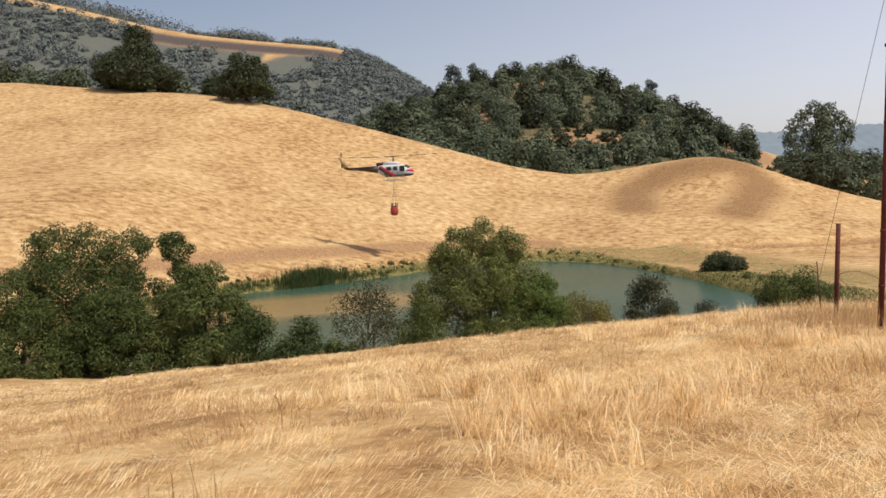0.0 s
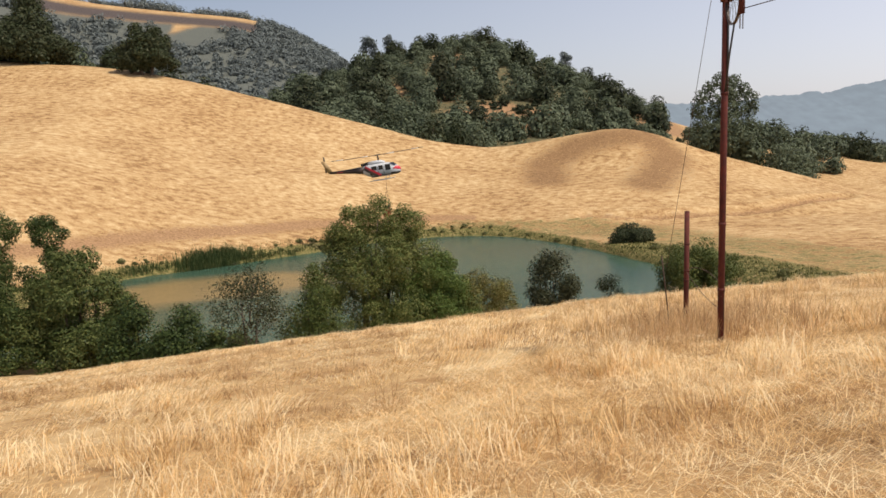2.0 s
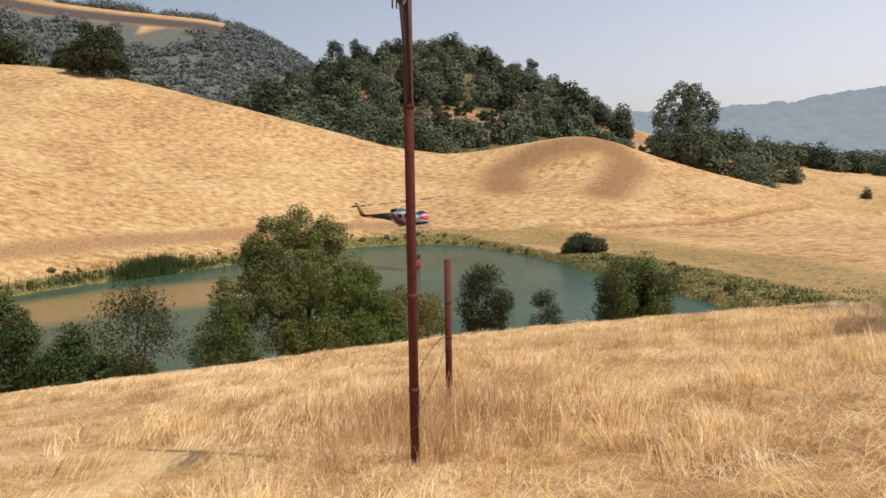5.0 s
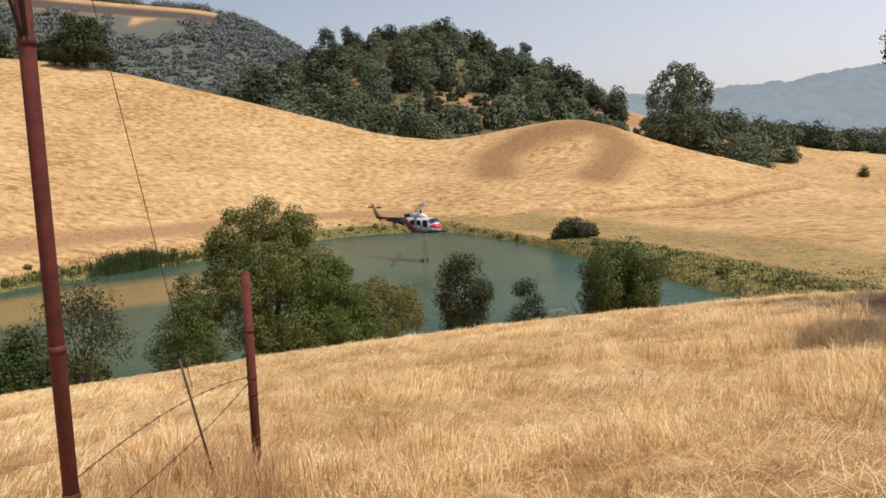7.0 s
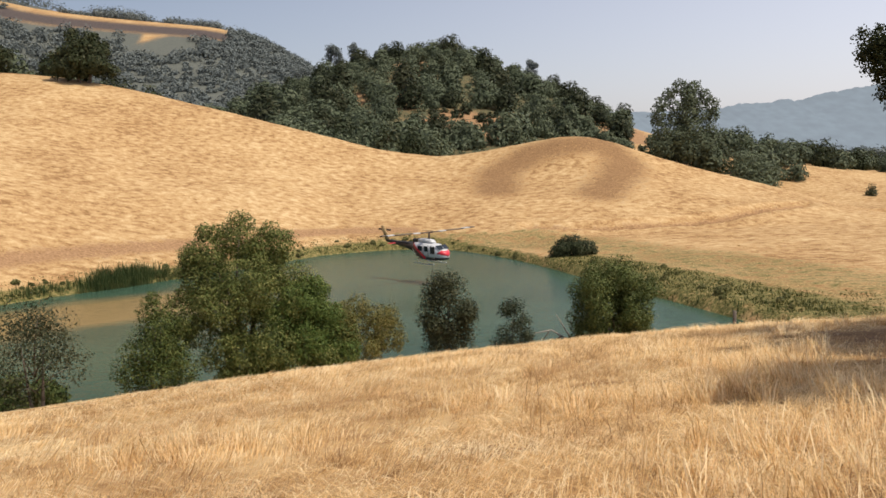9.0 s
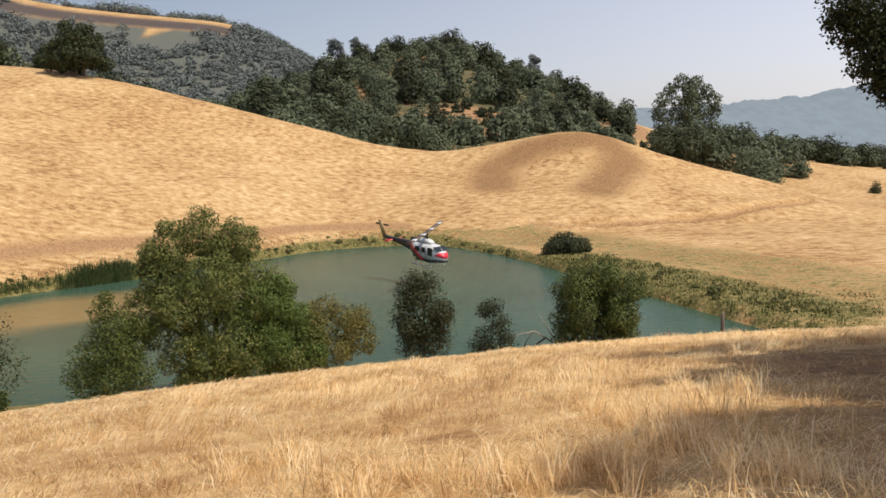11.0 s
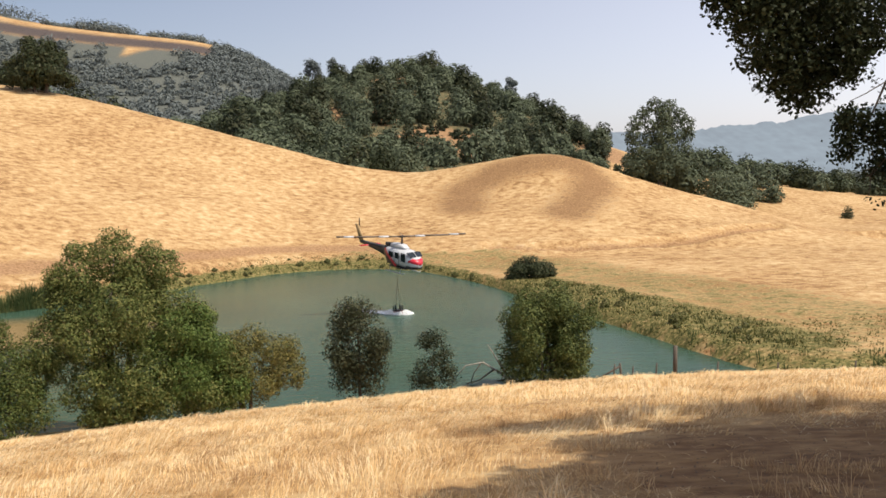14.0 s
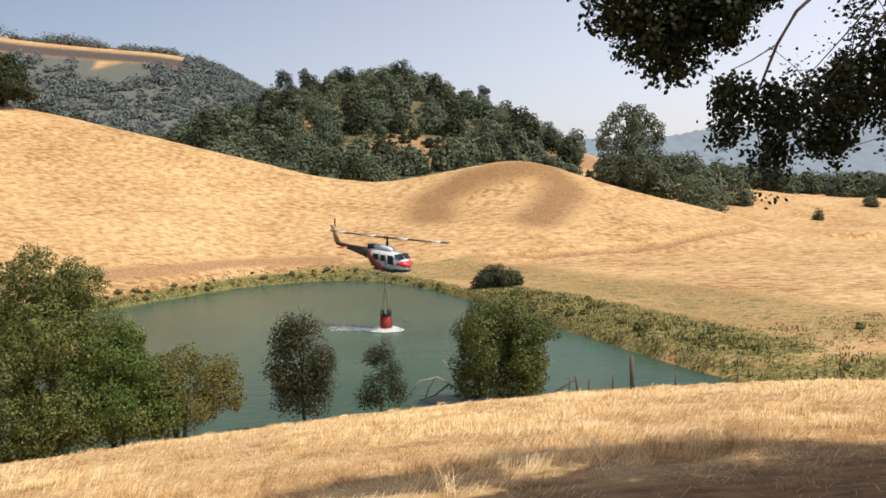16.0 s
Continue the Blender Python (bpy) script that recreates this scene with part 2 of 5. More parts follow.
# ---- builders ----
def mesh_object(name, verts, faces, mat, parent=None, label="", smooth=False):
    """One mesh object from arrays of corners and faces (all faces of one size)."""
    me = bpy.data.meshes.new(name)
    verts, faces = np.asarray(verts, dtype=np.float32), np.asarray(faces, dtype=np.int32)
    k = faces.shape[1]
    me.vertices.add(len(verts))
    me.vertices.foreach_set("co", verts.ravel())
    me.loops.add(faces.size)
    me.loops.foreach_set("vertex_index", faces.ravel())
    me.polygons.add(len(faces))
    me.polygons.foreach_set("loop_start", np.arange(0, faces.size, k, dtype=np.int32))
    if smooth:
        me.polygons.foreach_set("use_smooth", np.ones(len(faces), dtype=bool))
    me.materials.append(mat)
    me.update(calc_edges=True)
    me.validate()
    ob = new(name, me)
    ob.parent = parent
    if label:
        tagged(ob, label)
    return ob


def part(name, bm, mat, parent, label="", smooth=True):
    me = bpy.data.meshes.new(name)
    bmesh.ops.recalc_face_normals(bm, faces=bm.faces)
    for f in bm.faces:
        f.smooth = smooth
    bm.to_mesh(me)
    bm.free()
    me.materials.append(mat)
    ob = new(name, me)
    ob.parent = parent
    if label:
        tagged(ob, label)
    return ob


def thing(name, m, label, category, group="", kind=""):
    ob = new(name)
    ob.empty_display_size = 0.2
    ob.matrix_basis = m
    return tagged(ob, label, category, group, kind)


def tube(bm, pts, radii, sides=6):
    """A tapered round limb along points."""
    rings, pts = [], [Vector(p) for p in pts]
    for i, p in enumerate(pts):
        d = (pts[min(i + 1, len(pts) - 1)] - pts[max(i - 1, 0)]).normalized()
        a = d.orthogonal().normalized()
        b = d.cross(a)
        r = radii[i] if hasattr(radii, "__len__") else radii
        rings.append([bm.verts.new(p + (a * math.cos(2 * math.pi * k / sides) + b * math.sin(2 * math.pi * k / sides)) * r) for k in range(sides)])
    for q, w in zip(rings, rings[1:]):
        for k in range(sides):
            bm.faces.new((q[k], q[(k + 1) % sides], w[(k + 1) % sides], w[k]))
    bm.faces.new(rings[0][::-1])
    bm.faces.new(rings[-1])


def box(bm, lo, hi, bevel=0.0):
    r = bmesh.ops.create_cube(bm, size=1)
    for v in r["verts"]:
        v.co = Vector([(l + h) / 2 + c * (h - l) for l, h, c in zip(lo, hi, v.co)])
    if bevel:
        bmesh.ops.bevel(bm, geom=list({e for v in r["verts"] for e in v.link_edges}), offset=bevel, segments=2, affect="EDGES")


def loft(bm, rings, close=True):
    """Skin over rings of corners."""
    vs = [[bm.verts.new(p) for p in ring] for ring in rings]
    n = len(vs[0])
    for q, w in zip(vs, vs[1:]):
        for k in range(n):
            bm.faces.new((q[k], q[(k + 1) % n], w[(k + 1) % n], w[k]))
    if close:
        bm.faces.new(vs[0][::-1])
        bm.faces.new(vs[-1])


# ---- ground ----
def smooth_table(xs, vs, lo, hi, sigma, step):
    g = np.arange(lo, hi, step)
    v = np.interp(g, xs, vs)
    k = np.arange(-int(3 * sigma / step), int(3 * sigma / step) + 1) * step
    w = np.exp(-0.5 * (k / sigma) ** 2)
    v = np.convolve(np.pad(v, len(k) // 2, mode="edge"), w / w.sum(), "valid")
    return lambda x: np.interp(x, g, v)


WATER = -0.9
ridge_z = smooth_table([-400, -135, -105, -79, -62, -48, -29, -13, 2.4, 10, 17, 25, 35, 46, 57, 66, 75, 86, 96, 104, 110, 121, 130, 140, 170, 400],
                       [54, 48.2, 45, 42.7, 40.6, 37.4, 32.3, 27.6, 23.3, 20.9, 18.8, 17.1, 15.8, 16.8, 18.9, 20.7, 18.9, 14.6, 11, 9, 7.6, 3.8, 1.0, -1.4, -4, -5], -420, 420, 4, 0.5)
shore_y = smooth_table([-400, -60, -45, -31, -20, -8, 0, 6, 14, 22, 29, 33, 36.5, 38.3, 40, 42.3, 45, 46.8, 50, 70, 120, 400],
                       [50, 60, 85, 112, 121, 133, 142, 149, 152, 152, 147, 138, 128, 119, 108, 98, 84, 73, 68, 66, 60, 50], -420, 420, 1.0, 0.25)
# where the far hill's foot lies: the shore, then well behind it on the open side
foot_y = smooth_table([-400, -60, -45, -31, -20, -8, 0, 6, 14, 22, 29, 36, 45, 60, 77, 100, 140, 400],
                      [50, 60, 85, 112, 121, 133, 142, 149, 152, 152, 150, 146, 146, 150, 152, 152, 140, 120], -420, 420, 3, 0.25)
slope_up = smooth_table([-0.2, 0, 0.06, 0.2, 0.385, 0.55, 0.7, 0.88, 1.0, 1.08, 1.3, 1.7, 2.5, 9], [0, 0, 0.045, 0.15, 0.31, 0.42, 0.545, 0.77, 0.965, 1.0, 0.75, 0.4, 0.2, 0.12], -0.3, 9, 0.035, 0.005)
mesa_z = smooth_table([-3000, -900, -634, -542, -471, -408, -342, -261, -185, -147, -125, -92, -50, 0, 100, 300, 600], [500, 400, 340, 315, 297, 288, 280, 272, 264, 252, 240, 222, 196, 160, 85, 20, 0], -3100, 700, 20, 4)
mesa_front = smooth_table([0, 600, 900, 1200, 1372, 1466, 1550, 1633, 5000], [0, 0, 0.14, 0.50, 0.815, 0.950, 0.970, 1.02, 1.02], 0, 4600, 8, 2)


def near_hill(x, y):
    a, b = (np.clip(x, -40, 60) - 8) / 20, (np.clip(y, -15, 85) - 15) / 25
    return (12.143 + 1.21 * a - 3.867 * b - 0.955 * a * a + 0.484 * a * b - 2.056 * b * b
            - 0.251 * a ** 3 + 0.52 * a * a * b - 0.284 * a * b * b + 0.455 * b ** 3)


def hill_u(x, y):
    ys = foot_y(x)
    return (y - ys) / np.maximum(232 - (np.clip(x, -400, 300) + 51) * 0.231 - ys, 20)


def knoll(x, y):
    # its eastern skirt sinks into a hollow behind the near hill's end
    b = np.clip(((x - 15) / np.maximum(y - 14, 1) - 0.43) / 0.08, 0, 1) * np.clip((285 - y) / 60, 0, 1)
    return (1 - b) * (71 * np.exp(-(((x - 45) / 150) ** 2 + ((y - 555) / 240) ** 2)) + 10 * np.exp(-(((x - 82) / 60) ** 2 + ((y - 490) / 80) ** 2)))


def lumps(x, y):
    """Gentle unevenness of open ground."""
    return (np.sin(x * 0.21 + 1.3 * np.sin(y * 0.13)) * np.sin(y * 0.17 + 0.8 * np.sin(x * 0.11)) * 0.5
            + np.sin(x * 0.63 + y * 0.31) * np.sin(y * 0.57 - x * 0.22) * 0.22)


def near_seg(x, y, x0, y0, x1, y1):
    """Distance from a line on the plan."""
    dx, dy = x1 - x0, y1 - y0
    s = np.clip(((x - x0) * dx + (y - y0) * dy) / (dx * dx + dy * dy), 0, 1)
    return np.hypot(x - x0 - s * dx, y - y0 - s * dy)


TRACK = [(44, 154.6), (50, 152.2), (57, 152), (65, 153.4), (75, 155), (83, 157.4), (92, 162.2), (100, 166), (107, 169.5)]


def cut_track(x, y):
    """Distance from the old track cut into the foot of the hill."""
    return np.minimum.reduce([near_seg(x, y, *p, *q) for p, q in zip(TRACK, TRACK[1:])])


def ground_z(x, y):
    x, y = np.asarray(x, dtype=float), np.asarray(y, dtype=float)
    u, d = hill_u(x, y), y - shore_y(x)
    flat = WATER + np.where(d > 0, np.minimum(d * 0.22, 1.0) + np.minimum(d, 90) * 0.008, np.maximum(d * 0.25, -2.0))
    flat = flat - 6 * np.clip((x - 95) / 60, 0, 1) ** 1.5 * np.clip((y - 110) / 70, 0, 1) * np.clip((300 - y) / 60, 0, 1)
    far = flat + np.where(u > 0, np.maximum(ridge_z(x) - flat, 0) * slope_up(np.clip(u, -0.2, 8.9)), 0)
    far = far + np.clip(d / 20, 0, 1) * lumps(x, y) * 0.3
    cut = cut_track(x, y)
    far = far - 1.5 * np.exp(-(cut / 1.5) ** 2) + 0.4 * np.exp(-((cut - 3.0) / 1.6) ** 2)
    far = np.maximum(far, np.where(y > 200, knoll(x, y) - 1, -9))
    far = np.maximum(far, np.where(y > 500, mesa_z(np.clip(x, -3000, 650)) * mesa_front(np.clip(y, 0, 4500)), -9))
    near = np.maximum(near_hill(x, y), -3.0) + lumps(x * 2.3, y * 2.3) * 0.05
    spit = np.maximum.reduce([2.0 * np.exp(-(((x - 3) / 7) ** 2 + ((y - 61.5) / 4) ** 2)), 2.2 * np.exp(-(((x + 24) / 11) ** 2 + ((y - 60) / 6) ** 2))])
    near = np.where(near < 0.8, np.maximum(near, WATER - 1.2 + spit * 1.15), near)
    return np.maximum(far, np.where(y < 100, near, -9))


def gz(x, y):
    return float(ground_z(x, y))


def grow(start, step, end, rate=1.08):
    out = [start]
    while out[-1] < end:
        step *= rate
        out.append(out[-1] + step)
    return out


def build_ground():
    xs = np.array([-v for v in grow(62, 1.3, 3600)][::-1] + list(np.arange(-61, 140, 1.2)) + grow(140, 1.3, 3600))
    ys = np.array([-v for v in grow(30, 1.3, 600)][::-1] + list(np.arange(-29, 150, 1.15)) + list(np.arange(150, 270, 1.6)) + grow(270, 1.8, 4400, 1.045))
    X, Y = np.meshgrid(xs, ys)
    Z = ground_z(X, Y)
    nx, ny = len(xs), len(ys)
    i = (np.arange(ny - 1)[:, None] * nx + np.arange(nx - 1)[None, :]).ravel()
    ob = mesh_object("ground", np.stack([X.ravel(), Y.ravel(), Z.ravel()], 1), np.stack([i, i + 1, i + nx + 1, i + nx], 1), M["ground"], smooth=True)
    x, y, z = X.ravel(), Y.ravel(), Z.ravel()
    u = hill_u(x, y)
    bank = np.where((y > 40) & (y < 160) & (x > -70) & (x < 75), np.clip(1.15 - np.abs(z - WATER - 0.5) / 1.3, 0, 1), 0) * np.clip(1.5 - (y - shore_y(x)) / 7, 0, 1)
    right_bank = np.clip(1.2 - near_seg(x, y, 41, 118, 53, 78) / 8, 0, 0.9) * (x > 36)
    dam = np.clip(1.1 - near_seg(x, y, 56, 78, 90, 82) / 9, 0, 1) * 0.45
    meadow = np.minimum.reduce([near_seg(x, y, 26, 157, 46, 138), near_seg(x, y, 46, 138, 60, 104), near_seg(x, y, 60, 104, 66, 84)])
    green = np.maximum.reduce([bank * np.where(y > 80, 1, 0.7), right_bank, dam, 0.47 * np.clip(1.7 - meadow / 9, 0, 1) * (u < 0.1)])
    track = np.clip(1.1 - cut_track(x, y) / 2.2, 0, 1) * 0.95
    path = np.clip(1 - np.abs(u - 0.13) / 0.06, 0, 1) * (x < 24) * (x > -80)
    arc = np.minimum.reduce([near_seg(x, y, 43, 184, 46, 197), near_seg(x, y, 46, 197, 56, 203), near_seg(x, y, 56, 203, 73, 202), near_seg(x, y, 73, 202, 76, 194), near_seg(x, y, 76, 194, 70, 183), near_seg(x, y, 70, 183, 63, 173)])
    bare = np.minimum.reduce([near_seg(x, y, 46, 336, 80, 340), near_seg(x, y, 52, 318, 60, 350), near_seg(x, y, 37, 388, 40, 372), near_seg(x, y, 50, 470, 51, 440), near_seg(x, y, 12, 404, 13, 392), near_seg(x, y, 124, 325, 142, 390), near_seg(x, y, 58, 303, 62, 310)])
    soil = np.maximum.reduce([track, path * 0.85, np.clip(1.3 - bare / 15, 0, 1) * (y > 270) * 0.9])
    weeds = np.maximum(np.clip(1.2 - arc / 9, 0, 1) * 0.66, np.clip(1.15 - cut_track(x, y) / 1.6, 0, 1) * 0.8)
    # leaf litter under the oak, with some of its shade put into the colour
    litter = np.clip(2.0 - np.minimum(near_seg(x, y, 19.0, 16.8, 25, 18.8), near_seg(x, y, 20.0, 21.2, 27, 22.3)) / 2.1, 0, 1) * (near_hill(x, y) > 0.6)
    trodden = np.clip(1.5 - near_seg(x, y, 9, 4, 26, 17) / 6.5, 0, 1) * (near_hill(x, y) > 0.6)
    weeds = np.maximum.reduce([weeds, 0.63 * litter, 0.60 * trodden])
    wood = np.clip((knoll(x, y) - 8) / 10, 0, 1) * (y > 262) * np.clip(bare / 14, 0, 1) * 0.62 * np.clip((0.36 - (x - 15) / np.maximum(y - 14, 1)) / 0.01, 0, 1)
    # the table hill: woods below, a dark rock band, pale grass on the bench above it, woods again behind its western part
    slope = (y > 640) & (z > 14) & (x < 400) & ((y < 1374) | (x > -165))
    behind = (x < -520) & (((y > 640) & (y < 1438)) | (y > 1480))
    # hazy: far ground greyed in its base colour to stand for distance haze
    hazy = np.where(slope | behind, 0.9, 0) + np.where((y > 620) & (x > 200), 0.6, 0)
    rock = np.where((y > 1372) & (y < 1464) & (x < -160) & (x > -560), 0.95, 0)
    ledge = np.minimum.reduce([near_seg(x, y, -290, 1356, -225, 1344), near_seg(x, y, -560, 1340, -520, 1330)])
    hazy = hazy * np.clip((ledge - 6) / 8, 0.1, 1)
    rock = rock * np.clip((ledge - 10) / 12, 0, 1)
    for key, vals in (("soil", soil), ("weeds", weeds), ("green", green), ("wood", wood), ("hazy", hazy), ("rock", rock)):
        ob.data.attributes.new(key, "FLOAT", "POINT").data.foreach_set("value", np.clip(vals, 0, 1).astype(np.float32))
    return tagged(ob, "golden dry-grass hills falling to a farm pond", "ground", kind="structure")


def build_water():
    xs, ys = np.arange(-62, 62, 1.5), np.arange(36, 158, 1.5)
    X, Y = np.meshgrid(xs, ys)
    nx, ny = len(xs), len(ys)
    i = (np.arange(ny - 1)[:, None] * nx + np.arange(nx - 1)[None, :]).ravel()
    ob = mesh_object("water", np.stack([X.ravel(), Y.ravel(), np.full(X.size, WATER)], 1), np.stack([i, i + 1, i + nx + 1, i + nx], 1), M["water"], smooth=True)
    x, y = X.ravel(), Y.ravel()
    silt = np.clip(1.15 - near_seg(x, y, -44, 84, -10, 106) / 13, 0, 1)
    ob.data.attributes.new("silt", "FLOAT", "POINT").data.foreach_set("value", silt.astype(np.float32))
    return tagged(ob, "murky green pond water with a brown silty shallow arm", "pond", kind="structure")


def far_ridge(name, x0, x1, y0, base, heights, mat, label):
    """A long hill far off: a crest with an uneven line of trees and a slope towards the viewer."""
    n = 220
    xs = np.linspace(x0, x1, n)
    hs = np.interp(xs, np.linspace(x0, x1, len(heights)), heights)
    rng = np.random.default_rng(5)
    hs = hs + np.convolve(rng.normal(0, 9, n), np.ones(5) / 5, "same") + rng.normal(0, 2.0, n)
    rows = [(0.0, 0), (0.55, 260), (1.0, 520), (0.7, 900)]
    v = [(x, y0 + d, base + (h - base) * k) for k, d in rows for x, h in zip(xs, hs)]
    i = (np.arange(len(rows) - 1)[:, None] * n + np.arange(n - 1)[None, :]).ravel()
    return tagged(mesh_object(name, v, np.stack([i, i + 1, i + n + 1, i + n], 1), mat, smooth=True), label, "hills", kind="structure")


build_ground()
build_water()
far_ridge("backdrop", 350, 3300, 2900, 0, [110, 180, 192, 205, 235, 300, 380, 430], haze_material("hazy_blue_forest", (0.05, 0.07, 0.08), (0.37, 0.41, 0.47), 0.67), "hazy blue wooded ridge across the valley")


# ---- trees ----
def leaf_cloud(rng, lobes, n, size, squash=1.0, shell=0.55, stray=0.45):
    """Leaf sprays scattered through the outer part of overlapping lobes: arrays of corners and faces."""
    lobes = np.array(lobes, dtype=float)
    w = lobes[:, 3] ** 2
    pick = rng.choice(len(lobes), n, p=w / w.sum())
    d = rng.normal(size=(n, 3))
    d /= np.linalg.norm(d, axis=1)[:, None]
    r = shell + (1 - shell) * rng.random(n) ** 0.6
    bumpy = 1 + 0.16 * np.sin(d[:, 0] * 7 + pick) * np.sin(d[:, 1] * 6 + pick * 2) + 0.12 * np.sin(d[:, 2] * 9 + pick * 3)
    c = lobes[pick, :3] + d * (lobes[pick, 3] * r * bumpy)[:, None] * np.array([1, 1, squash])
    c[:, 2] = np.maximum(c[:, 2], 0.15)
    face = d * np.array([1, 1, 0.8]) + np.array([0, 0, 0.35]) + rng.normal(size=(n, 3)) * stray
    a = np.cross(face, rng.normal(size=(n, 3)))
    a /= np.linalg.norm(a, axis=1)[:, None] + 1e-6
    b = np.cross(a, face)
    b /= np.linalg.norm(b, axis=1)[:, None] + 1e-6
    s = size * (0.6 + 0.8 * rng.random(n))[:, None]
    v = np.stack([c - a * s, c + b * s * 0.42 - a * s * 0.1, c + a * s, c - b * s * 0.42 + a * s * 0.15], 1).reshape(-1, 3)
    f = np.arange(n * 4).reshape(n, 4)
    return v, f


def crown_lobes(rng, h, w, low, count, lean=0.0):
    """Lobes of a round, uneven crown h high and w wide whose foliage begins at low."""
    out = []
    for i in range(count):
        a, k = rng.random() * 2 * math.pi, rng.random()
        z = low + (h - low) * (0.12 + 0.76 * k)
        reach = w * 0.5 * math.sqrt(max(0.08, 1 - (2 * k - 0.75) ** 2 / 1.6)) * (0.35 + 0.4 * rng.random())
        r = w * (0.16 + 0.12 * rng.random())
        out.append((math.cos(a) * reach + lean * z, math.sin(a) * reach, min(z, h - r * 0.8), r))
    return out


def dome(seed, h, w, count):
    """Lobes of a low broad crown whose skirts reach the ground."""
    r = np.random.default_rng(seed)
    out = []
    for i in range(count):
        a, k = r.random() * 2 * math.pi, math.sqrt(r.random())
        top = h * math.sqrt(max(0.12, 1 - (0.93 * k) ** 2)) * r.uniform(0.72, 1.0)
        s = h * r.uniform(0.20, 0.28)
        out.append((math.cos(a) * k * (w / 2 - s), math.sin(a) * k * (w / 2 - s), max(top - s, s * 0.9) if i % 3 else max(s * 0.8, (top - s) * r.uniform(0.25, 0.7)), s))
    return out


def clumps(lobes, seed, k=6, share=0.42):
    """Smaller clumps of foliage bulging from each lobe."""
    r = np.random.default_rng(seed)
    out = [(x, y, z, s * 0.8) for x, y, z, s in lobes]
    for x, y, z, s in lobes:
        for i in range(k):
            d = r.normal(size=3) + (0, 0, 0.35)
            d /= np.linalg.norm(d)
            q = s * share * r.uniform(0.7, 1.25)
            out.append((x + d[0] * s * 0.72, y + d[1] * s * 0.72, max(z + d[2] * s * 0.72, q * 0.7), q))
    return out


def tree(name, m, lobes, n, size, leaf, label, category="tree", group="", trunk_r=0.2, stems=1, seed=1, squash=1.0, shell=0.5, bark="bark", limbs=7, stray=0.45):
    """A trunk or stems with limbs into the lobes, and a crown of leaf sprays."""
    rng = np.random.default_rng(seed)
    t = thing(name, m, label, category, group)
    top = max(l[2] for l in lobes)
    low = min(l[2] - l[3] for l in lobes)
    for s in range(stems):
        a = 2 * math.pi * s / max(stems, 1) + 0.4
        off = 0.0 if stems == 1 else trunk_r * 2.2
        sx, sy = math.cos(a) * off, math.sin(a) * off
        bm = bmesh.new()
        pts = [(sx * (1 + 1.4 * k) + 0.12 * trunk_r * math.sin(9 * k + s), sy * (1 + 1.4 * k), -0.25 + (top * 0.72 + 0.25) * k) for k in (0, 0.12, 0.35, 0.6, 1.0)]
        tube(bm, pts, [trunk_r * 1.35, trunk_r, trunk_r * 0.8, trunk_r * 0.55, trunk_r * 0.2], 8)
        part("trunk", bm, M[bark], t)
    # near trees carry each limb as its own part; on far ones they grow out of the trunk's mesh
    bm = bmesh.new()
    for lx, ly, lz, lr in lobes[:limbs]:
        z0 = min(max(top * 0.18, lz * 0.5), top * 0.6)
        if limbs > 4:
            bm = bmesh.new()
        tube(bm, [(0, 0, z0), (lx * 0.45, ly * 0.45, z0 + (lz - z0) * 0.5 + 0.1 * lr), (lx, ly, lz)], [trunk_r * 0.5, trunk_r * 0.32, trunk_r * 0.1], 5)
        if limbs > 4:
            part("limb", bm, M[bark], t)
    if limbs <= 4:
        trunk = [o for o in t.children if o.name.split(".")[0] == "trunk"][0]
        bm.from_mesh(trunk.data)
        bm.to_mesh(trunk.data)
        bm.free()
    if n >= 15000:
        lobes, shell = clumps(lobes, seed + 500), max(shell, 0.55)
    v, f = leaf_cloud(rng, lobes, n, size, squash, shell, stray)
    mesh_object("crown", v, f, M[leaf], t)
    return t


def at_ground(x, y, sink=0.0, rz=0):
    return pose(x, y, gz(x, y) - sink, 0, 0, rz)


rng0 = np.random.default_rng(11)
# the big willow on the near bank, with a lower yellowing skirt
tree("willow_tree", pose(2.2, 62.0, gz(2.2, 62)),
     [(0.4, 0.6, 9.8, 1.8), (3.0, 0.8, 9.3, 1.5), (-1.7, 0.5, 9.2, 1.6), (1.8, 1.2, 8.6, 1.9), (-1.9, 0.5, 7.3, 2.3), (0.8, 0.0, 7.0, 2.7), (-3.2, 0.2, 5.0, 1.9), (-0.4, -0.8, 5.2, 2.3), (3.0, 0.5, 5.6, 2.5),
      (4.6, 0.6, 4.4, 2.0), (2.4, -1.6, 3.0, 2.3), (4.8, -0.8, 2.3, 1.9), (1.2, -1.6, 2.0, 1.7), (0.5, -1.5, 1.3, 1.5), (-0.5, -1.5, 2.8, 1.7), (-0.3, -1.7, 1.0, 1.0), (-3.9, 0, 3.4, 1.5), (-2.2, -1.0, 3.8, 1.3), (-4.4, 0, 2.0, 1.0), (6.3, 0.3, 3.4, 1.8), (6.8, 0, 1.8, 1.6)], 115000, 0.084, "willow",
     "large bushy green willow at the pond's edge", "tree", "", 0.28, 3, 21, 1.0, 0.35)
tree("willow_bush", pose(9.6, 63.0, gz(9.6, 63)), [(0, 0, 3.4, 1.9), (1.7, 0.3, 3.6, 1.6), (-1.4, 0.2, 2.6, 1.7), (0.8, -0.6, 1.8, 1.5), (2.5, 0.2, 2.3, 1.3), (-0.5, -0.4, 4.0, 1.2)], 24000, 0.075, "willow_dry",
     "yellowing willow bush beside the big willow", "bush", "", 0.12, 3, 22, 1.0, 0.35)
